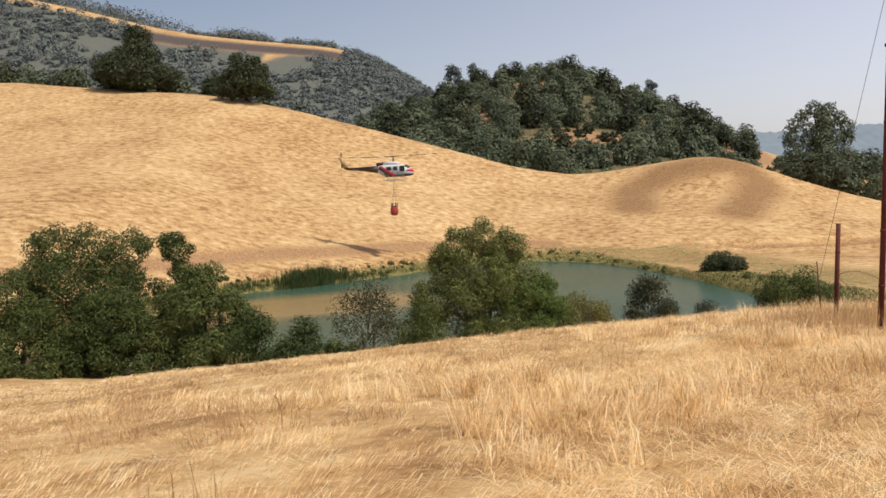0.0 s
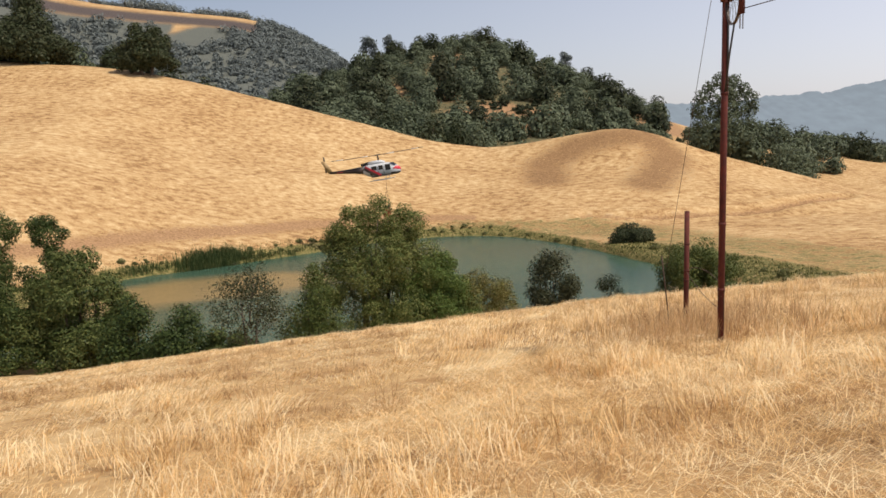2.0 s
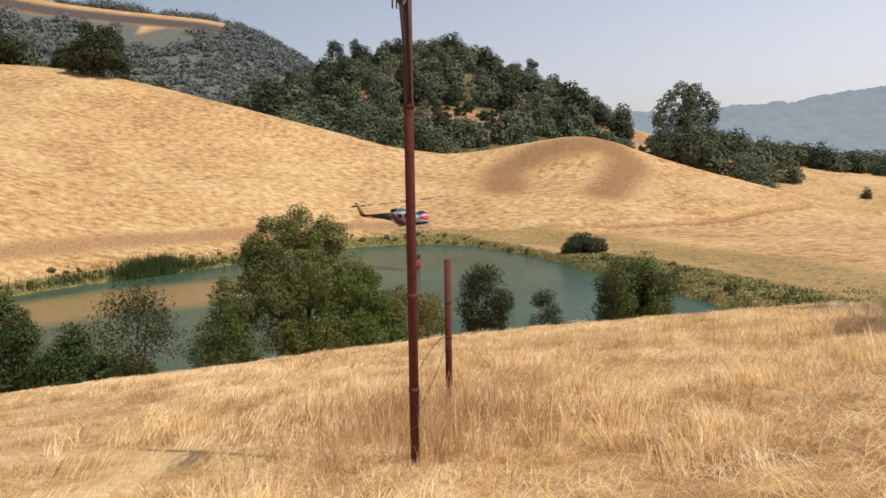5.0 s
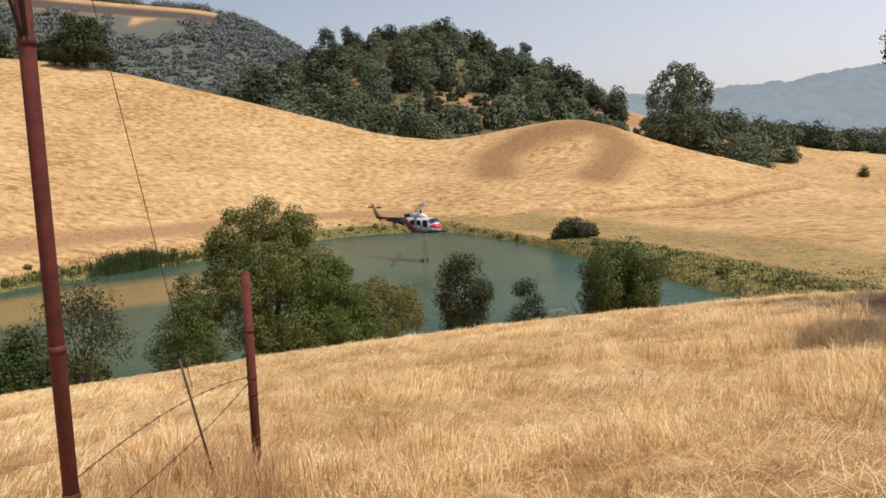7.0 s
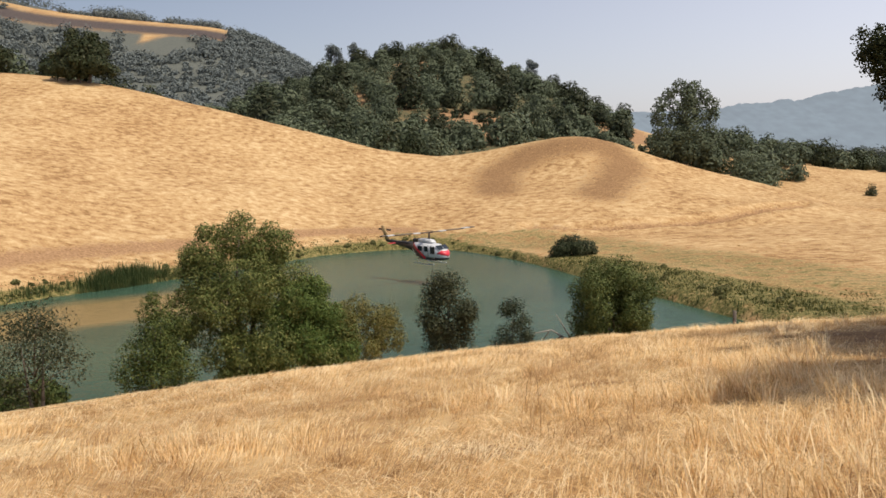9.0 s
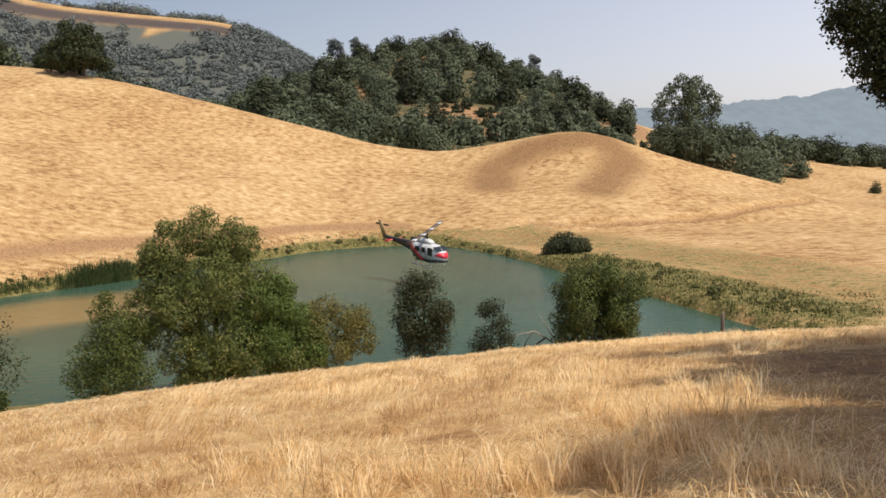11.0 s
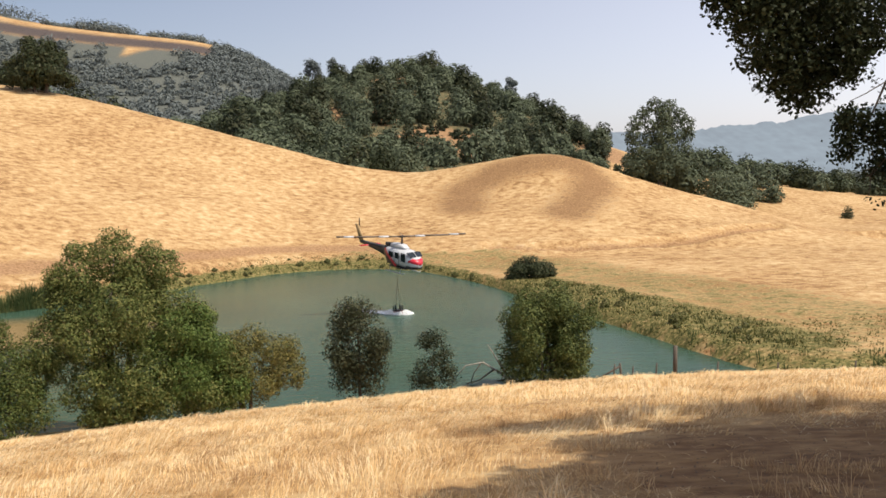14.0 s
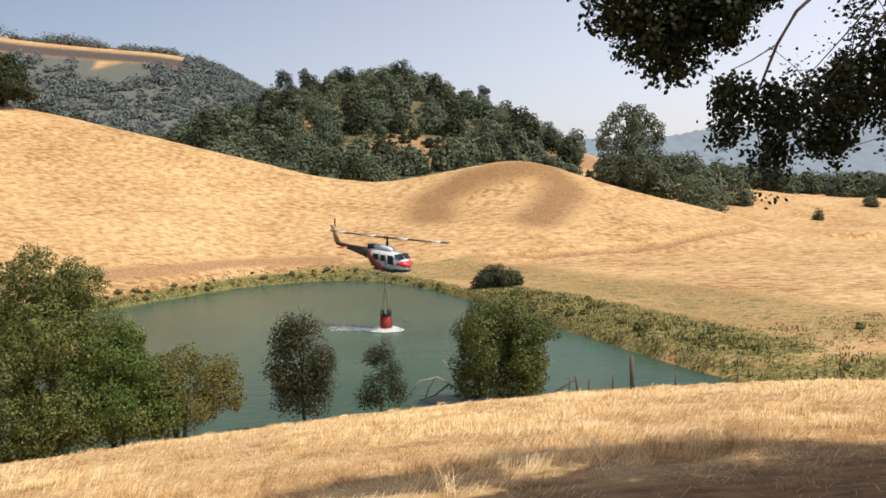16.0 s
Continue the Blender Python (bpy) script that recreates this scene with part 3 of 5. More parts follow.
tree("willow_bush", pose(6.6, 61.4, gz(6.6, 61.4)), [(0, 0, 5.0, 1.8), (1.2, 0.2, 3.6, 1.9), (-1.4, 0, 3.8, 1.7), (0.2, -0.6, 2.2, 2.0), (2.0, 0, 2.0, 1.6), (-1.8, -0.2, 1.8, 1.6), (0.9, 0.3, 5.9, 1.0)], 34000, 0.08, "willow_fresh",
     "fresh green willow bush before the big willow", "bush", "", 0.12, 3, 24, 1.0, 0.35)
tree("young_willow", pose(-2.2, 58.0, gz(-2.2, 58)), [(0, 0, 5.2, 0.9), (0.2, 0, 4.0, 1.2), (-0.5, 0, 2.8, 1.5), (0.8, 0.2, 2.4, 1.4), (1.6, 0, 1.4, 1.2), (-1.4, 0.2, 1.4, 1.3), (0.2, -0.4, 1.2, 1.4), (0.1, 0, 6.0, 0.5)], 14000, 0.08, "willow", "slim young willow beside the big willow", "tree", "", 0.09, 2, 23, 1.0, 0.35)
# tall clump of trees towards the pond's near arm
THICKET = [
    (-27.8, 62, 70000, [(-2.7, 0, 9.6, 2.1), (0.3, 0.3, 9.9, 2.2), (2.8, 0, 9.5, 2.0), (-1.3, -0.8, 7.3, 2.6), (2.2, -0.6, 6.8, 2.6), (-3.9, 0, 7.8, 2.1), (0.2, -1.6, 4.0, 2.8), (-2.8, -1.2, 4.0, 2.7), (3.2, -1.0, 3.9, 2.6), (0.5, 0.8, 6.4, 2.6), (-4.6, -0.4, 5.2, 2.1), (-1.2, -2.0, 1.8, 2.0), (2.2, -2.0, 1.8, 2.0)]),
    (-21.6, 63, 26000, [(0.2, 0, 9.9, 1.5), (0.5, 0.2, 8.4, 1.0), (-0.5, 0, 6.0, 2.0), (0.8, -0.2, 4.2, 2.0), (-0.6, -0.8, 2.4, 1.9)]),
    (-17.8, 58, 46000, [(-0.3, 0, 7.0, 1.8), (-1.4, 0, 4.7, 2.4), (1.5, 0, 4.7, 2.0), (2.6, -0.2, 3.2, 1.6), (-2.8, 0, 2.7, 2.1), (0.5, -0.8, 2.2, 2.1), (2.2, -0.6, 1.4, 1.4), (-1.0, -1.0, 1.2, 1.6)]),
    (-31.5, 57, 56000, [(0, 0, 5.4, 2.3), (1.6, 0, 3.8, 2.1), (0, -0.5, 2.6, 2.2), (-2.8, 0, 5.8, 2.6), (-3.3, 0, 3.1, 2.7), (2.6, -0.4, 1.8, 1.6), (-6.5, 0.5, 4.6, 2.8), (-6.8, 0, 2.2, 2.4), (0, -1.6, 0.9, 1.7), (-3.0, -1.6, 0.9, 1.8), (3.0, -1.4, 0.8, 1.5), (-6.0, -1.4, 0.9, 1.8)]),
    (-24.6, 57.5, 30000, [(0, 0, 4.6, 2.2), (1.9, 0, 3.4, 1.9), (-1.9, 0, 3.6, 2.0), (0.2, -0.6, 1.7, 1.8), (2.6, -0.3, 1.6, 1.5), (-2.6, -0.3, 1.6, 1.6)])]
for k, (x, y, n, lobes) in enumerate(THICKET):
    tree("pond_tree", pose(x, y, gz(x, y) - 0.1), lobes, n, 0.10, "thicket", "tall green willow in a thicket beside the pond", "tree", "pondside thicket", 0.2, 2, 30 + k, 1.0, 0.35)
for k, (x, y, h, w) in enumerate([(-13.0, 52.6, 5.0, 4.8), (-9.7, 51, 4.4, 4.2), (-6.8, 51, 2.6, 3.4)]):
    tree("bush", pose(x, y, gz(x, y) - 0.1), dome(140 + k, h, w * 1.15, 12), 9000, 0.10, "thicket", "low green bush at the water's edge", "bush", "pondside bushes", 0.08, 3, 40 + k, 1.0, 0.3)
tree("sparse_tree", pose(-4.9, 46.7, gz(-4.9, 46.7)), crown_lobes(np.random.default_rng(3), 5.2, 5.0, 0.3, 16), 4300, 0.085, "dull_oak", "thin dusty young oak with gaps in its crown", "tree", "", 0.09, 2, 44, 1.0, 0.3)
# young oaks along the near bank
tree("young_oak", pose(16.6, 65.3, gz(16.6, 65.3)), crown_lobes(np.random.default_rng(4), 7.0, 4.5, 0.3, 17) + [(0.7, 0, 1.3, 1.2), (-0.8, 0, 1.5, 1.2), (0.1, -0.4, 2.6, 1.3), (1.1, 0.2, 2.3, 1.1)], 13000, 0.10, "dull_oak", "dark young oak with a slender trunk by the pond", "tree", "bank oaks", 0.11, 1, 50, 1.0, 0.3)
tree("sapling", pose(21.4, 66, gz(21.4, 66)), crown_lobes(np.random.default_rng(6), 4.4, 3.2, 0.3, 11) + [(1.0, 0, 1.0, 0.9), (-0.9, 0, 1.0, 0.9)], 4200, 0.09, "dull_oak", "sparse grey-brown sapling by the pond", "tree", "bank oaks", 0.06, 1, 51, 1.0, 0.25)
tree("round_oak", pose(29.8, 68.0, gz(29.8, 68)), crown_lobes(np.random.default_rng(8), 7.0, 7.8, 0.0, 17) + [(0, -0.6, 1.3, 1.9), (1.9, 0, 1.5, 1.6), (-1.9, 0, 1.5, 1.6), (0.4, 0, 5.4, 1.7), (-1.4, 0, 4.6, 1.7), (1.6, 0, 4.2, 1.8)], 48000, 0.095, "thicket", "dense round green oak on the near bank", "tree", "", 0.16, 2, 52, 1.0, 0.4)
tree("bush", pose(42.6, 122.9, gz(42.6, 122.9) - 0.25), [(0, 0, 1.7, 1.7), (1.8, 0, 1.3, 1.5), (-1.8, 0, 1.2, 1.5), (0.8, -0.8, 1.2, 1.5), (-0.8, 0.8, 1.6, 1.6), (2.8, 0, 0.8, 1.0), (-2.8, 0, 0.7, 1.0)], 9000, 0.15, "live_oak", "dense dark rounded bush on the far shore", "bush", "", 0.12, 3, 53, 0.9, 0.5)


# ---- oaks on the hills ----
def far_oak(name, seed, h, w, leaf, label, n=1250, size=0.52):
    return tree(name, pose(0, 0, 0), dome(seed, h, w, 15), n, size, leaf, label, "tree", "hillside oaks", 0.3, 1, seed, 0.95, 0.78, limbs=4, stray=0.24)


def place(proto, spots, first=True):
    """Put the prototype on the first spot and copies on the rest: x, y, size, turn."""
    for k, (x, y, s, a) in enumerate(spots):
        m = pose(x, y, gz(x, y) - 0.3, 0, 0, a) @ Matrix.Scale(s, 4)
        if k == 0:
            proto.matrix_basis = m
        else:
            copy_thing(proto, m)


def scatter(rng, count, gap, xr, yr, ok, s0=0.7, s1=1.25):
    spots, tries = [], 0
    while len(spots) < count and tries < count * 60:
        tries += 1
        x, y = rng.uniform(*xr), rng.uniform(*yr)
        s = rng.uniform(s0, s1)
        if ok(x, y) and all((x - a) ** 2 + (y - b) ** 2 > (gap * 0.5 * (s + c)) ** 2 for a, b, c, _ in spots):
            spots.append((x, y, s, rng.uniform(0, 360)))
    return spots


# big live oaks on the brow of the hill
for k, (x, y, h, w, n, label) in enumerate([(-93, 249, 20, 29, 42000, "huge dark live oak with skirts to the ground"), (-73, 264, 13, 14, 12000, "dark spreading live oak behind the brow"),
                                            (-56.3, 235, 15.6, 17.5, 24000, "dark live oak with a drooping crown on the brow")]):
    tree("live_oak", pose(x, y, gz(x, y) - 0.3), [(a, b, c + (1.6 if k == 2 else 0), d) for a, b, c, d in dome(61 + k, h - (1.6 if k == 2 else 0), w, 26)], n, 0.42, "live_oak", label, "tree", "brow oaks", 0.5, 1 + k // 2, 61 + k, 0.95, 0.5, stray=0.35)
TZ = 37 - gz(115.5, 250.7)
tree("tall_oak", pose(115.5, 250.7, gz(115.5, 250.7) - 0.3), [(x * 1.22, y, TZ * k, s * 1.12) for x, y, k, s in ((0, -2, 0.62, 3.0), (0.4, -2.5, 0.46, 3.3), (-2.2, -2.5, 0.36, 3.5), (2.6, -2.5, 0.30, 3.5), (0, -2.5, 0.2, 3.6), (0.3, -2, 0.76, 2.5), (-1.5, 0, 0.93, 2.4), (2.5, 1, 0.92, 2.4), (0.5, -1, 0.84, 2.4), (4.8, 0, 0.82, 2.3), (-4.0, 1, 0.84, 2.1), (-6.2, 0, 0.73, 2.2), (6.6, -1, 0.72, 2.4), (2.6, 0, 0.72, 2.3),
      (-2.8, -1, 0.70, 2.2), (-7.2, 0, 0.60, 2.4), (7.6, 1, 0.60, 2.2), (3.6, -1, 0.58, 2.6), (-3.2, 0, 0.56, 2.4), (0, 2, 0.50, 2.4), (-6.0, 0, 0.44, 3.0), (6.4, 0, 0.42, 3.0), (0, -1, 0.34, 3.6), (-5.5, -1, 0.25, 3.6), (5.5, -1, 0.24, 3.6))], 14900, 0.43, "hill_oak",
     "tall open-crowned valley oak with sky showing through", "tree", "", 0.7, 1, 64, 1.0, 0.45, limbs=9)
tree("valley_oak", pose(131, 240, gz(131, 240) - 0.3), crown_lobes(np.random.default_rng(65), 14, 19, 0.0, 16), 8500, 0.42, "hill_oak", "broad brownish oak behind the hill", "tree", "", 0.6, 1, 65, 0.9, 0.5)
R = np.random.default_rng(70)
clear = [(60, 312, 11), (63, 334, 25), (84, 340, 10), (46, 334, 9), (40, 379, 9), (50, 456, 11), (12, 398, 8), (58, 308, 8)]


def on_knoll(x, y):
    # the knoll's eastern end is open grass
    return knoll(x, y) > 7 and (x - 15) / (y - 14) < 0.352 and y < 590 and all((x - a) ** 2 + ((y - b) * 0.8) ** 2 > r * r for a, b, r in clear)


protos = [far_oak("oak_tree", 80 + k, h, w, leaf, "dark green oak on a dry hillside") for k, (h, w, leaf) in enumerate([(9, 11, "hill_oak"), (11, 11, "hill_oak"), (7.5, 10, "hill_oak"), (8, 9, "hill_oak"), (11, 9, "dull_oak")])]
spots = scatter(R, 290, 6.4, (-100, 215), (262, 535), on_knoll, 0.9, 1.6)
for k, p in enumerate(protos):
    place(p, spots[k::len(protos)])
bushp = far_oak("scrub_oak", 90, 3.0, 4.5, "dull_oak", "small scrub oak on bare soil", 260, 0.45)
place(bushp, scatter(R, 60, 5.0, (0, 120), (285, 460), lambda x, y: not on_knoll(x, y) and knoll(x, y) > 6))
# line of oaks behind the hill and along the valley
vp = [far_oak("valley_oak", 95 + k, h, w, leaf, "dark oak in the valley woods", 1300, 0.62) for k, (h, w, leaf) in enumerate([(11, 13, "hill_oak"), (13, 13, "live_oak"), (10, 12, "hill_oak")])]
vs = scatter(R, 24, 9, (-190, -98), (266, 305), lambda x, y: True, 0.9, 1.3) + scatter(R, 70, 7.5, (-75, 40), (250, 300), lambda x, y: y > 262 - 0.2 * x) + scatter(R, 110, 8, (120, 560), (300, 640), lambda x, y: (y > 300 - 0.08 * (x - 120) and knoll(x, y) < 22 or y > 420) and (x - 15) / (y - 14) > 0.46, 0.7, 1.15)
vs += scatter(R, 85, 7, (140, 330), (285, 430), lambda x, y: 0.45 < (x - 15) / (y - 14) < 0.85, 0.75, 1.2)
vs += [(142, 262, 1.2, 20), (152, 275, 1.15, 100), (166, 284, 1.0, 200), (136, 250, 1.0, 70), (147, 256, 0.95, 310), (158, 262, 0.8, 150), (112, 262, 0.8, 15), (123, 252, 1.05, 190), (114, 262, 1.2, 250), (129, 258, 1.1, 90), (126, 304, 0.7, 130), (122, 262, 1.0, 250), (168, 236, 0.38, 10), (205, 262, 0.5, 80)]
for k, p in enumerate(vp):
    place(p, vs[k::len(vp)])
# tall pines standing out on the knoll's skyline
for k, (x, y, h, w) in enumerate([(8, 540, 24, 13), (20, 535, 22, 12), (120, 470, 17, 8), (-45, 560, 20, 12), (-12, 520, 15, 16), (-70, 560, 18, 14)]):
    tree("pine_tree", pose(x, y, gz(x, y) - 0.3), crown_lobes(np.random.default_rng(110 + k), h, w, 2, 15), 1500, 0.7, "far_oak", "haze-greyed green pine standing above the oaks", "tree", "skyline pines", 0.4, 1, 110 + k, 1.0, 0.5)


def woods(name, spots, n, size, mat, label, seed):
    """Crowns too many or too far to tell apart: x, y, radius."""
    r = np.random.default_rng(seed)
    vv, ff, off = [], [], 0
    for x, y, s in spots:
        z = gz(x, y)
        v, f = leaf_cloud(r, [(0, 0, s * 0.55, s * 0.75), (s * 0.5, s * 0.2, s * 0.45, s * 0.55), (-s * 0.4, -s * 0.2, s * 0.4, s * 0.6)], n, size, 0.9, 0.7, 0.25)
        vv.append(v + (x, y, z))
        ff.append(f + off)
        off += len(v)
    return tagged(mesh_object(name, np.concatenate(vv), np.concatenate(ff), M[mat]), label, "woods", kind="stuff")


def wild_spots():
    r = np.random.default_rng(121)
    brush = [(x, y, r.uniform(2.0, 4.4)) for x, y in zip(r.uniform(-160, 220, 1500), r.uniform(262, 570, 1500)) if on_knoll(x, y)]
    far = []
    while len(far) < 4500:
        k = len(far)
        if k < 2100:
            x, y = r.uniform(-1150, 160), r.uniform(560, 1440) if k % 10 < 3 else r.uniform(980, 1440)
        elif k < 2450:
            x0, x1, y0, y1, s0, s1 = [(-300, -205, 1585, 1640, 11, 16), (-440, -345, 1600, 1680, 14, 23), (-1000, -530, 1490, 1620, 12, 20), (-1000, -500, 1600, 1720, 14, 26), (-490, -310, 1610, 1660, 5, 10)][k % 5]
            far.append((r.uniform(x0, x1), r.uniform(y0, y1), r.uniform(s0, s1)))
            continue
        elif k < 3150:
            x, y = r.uniform(190, 1500), r.uniform(560, 1900)
        elif k < 3900:
            x, y = r.uniform(-1000, 60), r.uniform(1180, 1436)
        else:
            x, y = r.uniform(-235, 60), r.uniform(1300, 1640)
        if abs(x / y) > 0.78 or (x < -520 and 1440 < y < 1478) or (-520 < x < -165 and 1366 < y < 1590) or (k < 2100 and math.sin(x * 0.012 + 2) * math.sin(y * 0.017) > 0.62):
            continue
        if min(math.hypot((x + 258) / 62, (y - 1335) / 36), math.hypot((x + 540) / 45, (y - 1335) / 30)) < 1:
            continue
        far.append((x, y, 4 + 9 * r.random() ** 1.5))
    return brush, far


BRUSH, FAR = wild_spots()
woods("hillside_brush", BRUSH, 100, 0.62, "hill_oak", "thick oak brush on the knoll in haze-greyed green", 122)
rb = np.random.default_rng(130)
SHRUBS = [(40.5 + 13.5 * k + rb.normal(0, 2.4) - 1.5, 118 - 42 * k + rb.normal(0, 1.8), 0.3 + 0.6 * rb.random() ** 2) for k in rb.random(26)]
SHRUBS += [(rb.uniform(54, 84), rb.normal(80, 2.2), 0.25 + 0.6 * rb.random() ** 2) for k in range(3)] + [(x, float(shore_y(x)) + rb.uniform(0.3, 3.6), 0.18 + 0.4 * rb.random() ** 2) for x in rb.uniform(-40, 36, 75)]
SHRUBS = [s for s in SHRUBS if gz(s[0], s[1]) > WATER + 0.12]
woods("bank_shrubs", SHRUBS, 260, 0.16, "bank_shrub", "low olive-green scrub along the pond bank", 131)
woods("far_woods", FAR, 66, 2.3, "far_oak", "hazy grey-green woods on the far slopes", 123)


# ---- pole and fence ----
PX, PY = 5.9, 10.95
PZ = gz(PX, PY)


def build_pole():
    t = thing("steel_pole", pose(PX, PY, PZ - 0.1), "rusty red steel pipe pole with an iron bracket and spool", "pole")
    bm = bmesh.new()
    tube(bm, [(0, 0, -0.3), (0, 0, 5.6)], 0.040, 14)
    part("pipe", bm, M["rust"], t)
    for z in (0.75, 1.55, 3.1):
        bm = bmesh.new()
        tube(bm, [(0, 0, z - 0.02), (0, 0, z + 0.02)], 0.046, 14)
        part("collar", bm, M["rust"], t)
    # a spoked wheel hangs in an iron fork beside the pipe; ropes run from it down to the clamp
    d = Vector((math.sin(radians(12)), math.cos(radians(12)), 0))
    c = Vector((0, 0, 4.19)) - d * 0.37
    n = d.cross(Vector((0, 0, 1)))
    on = lambda a, r, o=0.0: c + d * (r * math.cos(a)) + Vector((0, 0, r * math.sin(a))) + n * o
    bm = bmesh.new()
    prof = ((0.335, -0.012), (0.352, -0.018), (0.352, 0.018), (0.335, 0.012))
    loft(bm, [[on(2 * math.pi * k / 40, r, o) for r, o in prof] for k in range(41)], False)
    bmesh.ops.remove_doubles(bm, verts=bm.verts, dist=0.0005)
    wheel = part("wheel", bm, M["heli_boom"], t, "old spoked wheel")
    for k in range(24):
        bm = bmesh.new()
        tube(bm, [on(2 * math.pi * k / 24, 0.03, 0.02 * (1 if k % 2 else -1)), on(2 * math.pi * k / 24, 0.338)], 0.0022, 3)
        part("spoke", bm, M["wire"], wheel)
    bm = bmesh.new()
    tube(bm, [c - n * 0.07, c + n * 0.09], 0.022, 10)
    part("axle", bm, M["rust"], wheel)
    arm = lambda r, z, side=0.0: Vector((0, 0, z)) - d * r + n * side
    bm = bmesh.new()
    for side in (0.045, -0.045):
        tube(bm, [arm(0.0, 4.17, side), arm(0.74, 4.22, side)], 0.03, 4)
    tube(bm, [arm(0.74, 4.30), arm(0.74, 3.90)], 0.036, 4)
    part("fork", bm, M["rust"], t, "rusty iron fork")
    for pts in ([arm(0.42, 3.845), arm(0.2, 3.5), arm(0.03, 3.1)], [arm(0.05, 4.1, 0.02), arm(0.05, 3.6, 0.02), arm(0.03, 3.1, 0.02)]):
        bm = bmesh.new()
        tube(bm, pts, 0.011, 6)
        part("rope", bm, M["heli_black"], t, "dark rope")
    for side in (0.015, -0.015):
        bm = bmesh.new()
        tube(bm, [arm(0.74, 3.92, side), arm(0.74, 3.74, side)], 0.006, 6)
        part("bolt", bm, M["wire"], t)
    bm = bmesh.new()
    tube(bm, [arm(0.74, 3.95), Vector((3.2, -1.35, 4.78)), Vector((20, -9, 8.0))], 0.007, 4)
    part("line", bm, M["wire"], t, "overhead wire")
    bm = bmesh.new()
    tube(bm, [(0, 0.03, 5.2), (0.22, 2.4, 0.6)], 0.0035, 4)
    part("guy_wire", bm, M["wire"], t, "thin guy wire")
    bm = bmesh.new()
    tube(bm, [(0.14, 2.36, 0.86), (0.32, 2.5, -0.2)], 0.011, 5)
    part("anchor_rod", bm, M["wire"], t, "thin anchor rod")


def build_post(x, y, h, r, mat, label, lean=0.0):
    t = thing("fence_post", pose(x, y, gz(x, y) - 0.1, 0, lean, 0), label, "fence post", "fence posts")
    bm = bmesh.new()
    tube(bm, [(0, 0, -0.25), (0, 0, h * 0.5), (0, 0, h)], [r, r, r * 0.96], 12)
    part("pipe", bm, M[mat], t)
    if mat == "rust":
        for z in (h * 0.41, h * 0.49, h * 0.72):
            bm = bmesh.new()
            tube(bm, [(0, 0, z - 0.012), (0, 0, z + 0.012)], r * 1.14, 10)
            part("collar", bm, M[mat], t)
    return t


def build_wire(a, b, sag, name="barbed_wire"):
    n = 16
    pts = [Vector(a).lerp(Vector(b), k / n) - Vector((0, 0, sag * 4 * (k / n) * (1 - k / n))) for k in range(n + 1)]
    t = thing(name, Matrix.Translation(a), "slack rusty barbed wire between post and pole", "wire", "barbed wires")
    bm = bmesh.new()
    tube(bm, [p - Vector(a) for p in pts], 0.0035, 4)
    part("strand", bm, M["wire"], t)
    bm = bmesh.new()
    for p in pts[1:-1]:
        q = p - Vector(a)
        tube(bm, [q + Vector((-0.007, 0, -0.017)), q + Vector((0.007, 0, 0.017))], 0.002, 3)
        tube(bm, [q + Vector((0.017, 0.006, -0.007)), q + Vector((-0.017, 0, 0.007))], 0.002, 3)
    tagged(part("barbs", bm, M["wire"], t), kind="stuff")


build_pole()
build_post(6.57, 13.66, 1.82, 0.04, "rust", "short rusty red pipe post in dry grass")
zq = gz(6.57, 13.66)
build_wire((PX, PY, PZ + 0.72), (6.57, 13.66, zq + 0.80), -0.10)
build_wire((PX, PY, PZ + 0.40), (6.57, 13.66, zq + 0.78), 0.06)
build_post(35.5, 59.8, 2.0, 0.13, "bark", "weathered grey stump of a dead tree trunk")
for x, y, h in ((32.4, 62, 1.1), (33.4, 61.4, 0.9), (34.6, 60.6, 1.0), (37.6, 58.6, 0.9), (40.5, 57, 0.8), (44, 55, 0.9), (48, 53, 0.8)):
    build_post(x, y, h, 0.05, "bark", "thin weathered wooden fence post", 4)


def dead_tree():
    t = thing("fallen_tree", pose(26.3, 72.5, gz(26.3, 72.5)), "bleached fallen tree with bare arching limbs", "dead tree")
    for k, pts in enumerate([[(2.2, 0, 0), (1.2, 0, 1.0), (-0.2, 0.2, 1.9), (-1.5, 0.3, 1.7), (-2.4, 0.3, 0.7)], [(2.0, 0, 0.3), (1.0, 0.1, 1.8), (0.2, 0.2, 3.2)], [(0.6, 0, 1.4), (-0.6, -0.3, 0.7), (-1.6, -0.4, 0.5)],
                             [(1.6, 0, 0.6), (0.4, 0.4, 0.3), (-1.0, 0.5, 0.1)], [(2.4, 0, 0.1), (2.5, 0, 1.2), (2.2, 0.1, 1.9)], [(-0.4, 0.2, 1.8), (-0.9, 0.3, 1.1), (-1.2, 0.3, 0.2)]]):
        bm = bmesh.new()
        tube(bm, pts, np.linspace(0.11 - 0.012 * k, 0.03, len(pts)), 6)
        part("limb", bm, M["deadwood" if k in (0, 1) else "bark"], t)
    u = thing("broken_rail", pose(33.0, 62.6, gz(33.0, 62.6)), "broken dark fence brace leaning at the bank", "fence brace")
    bm = bmesh.new()
    tube(bm, [(-1.4, 0, 0.1), (0.1, 0, 0.9)], [0.05, 0.07], 6)
    part("rail", bm, M["bark"], u)
    bm = bmesh.new()
    tube(bm, [(0.15, 0, -0.2), (0.05, 0, 1.05)], 0.07, 6)
    part("post", bm, M["bark"], u)


dead_tree()


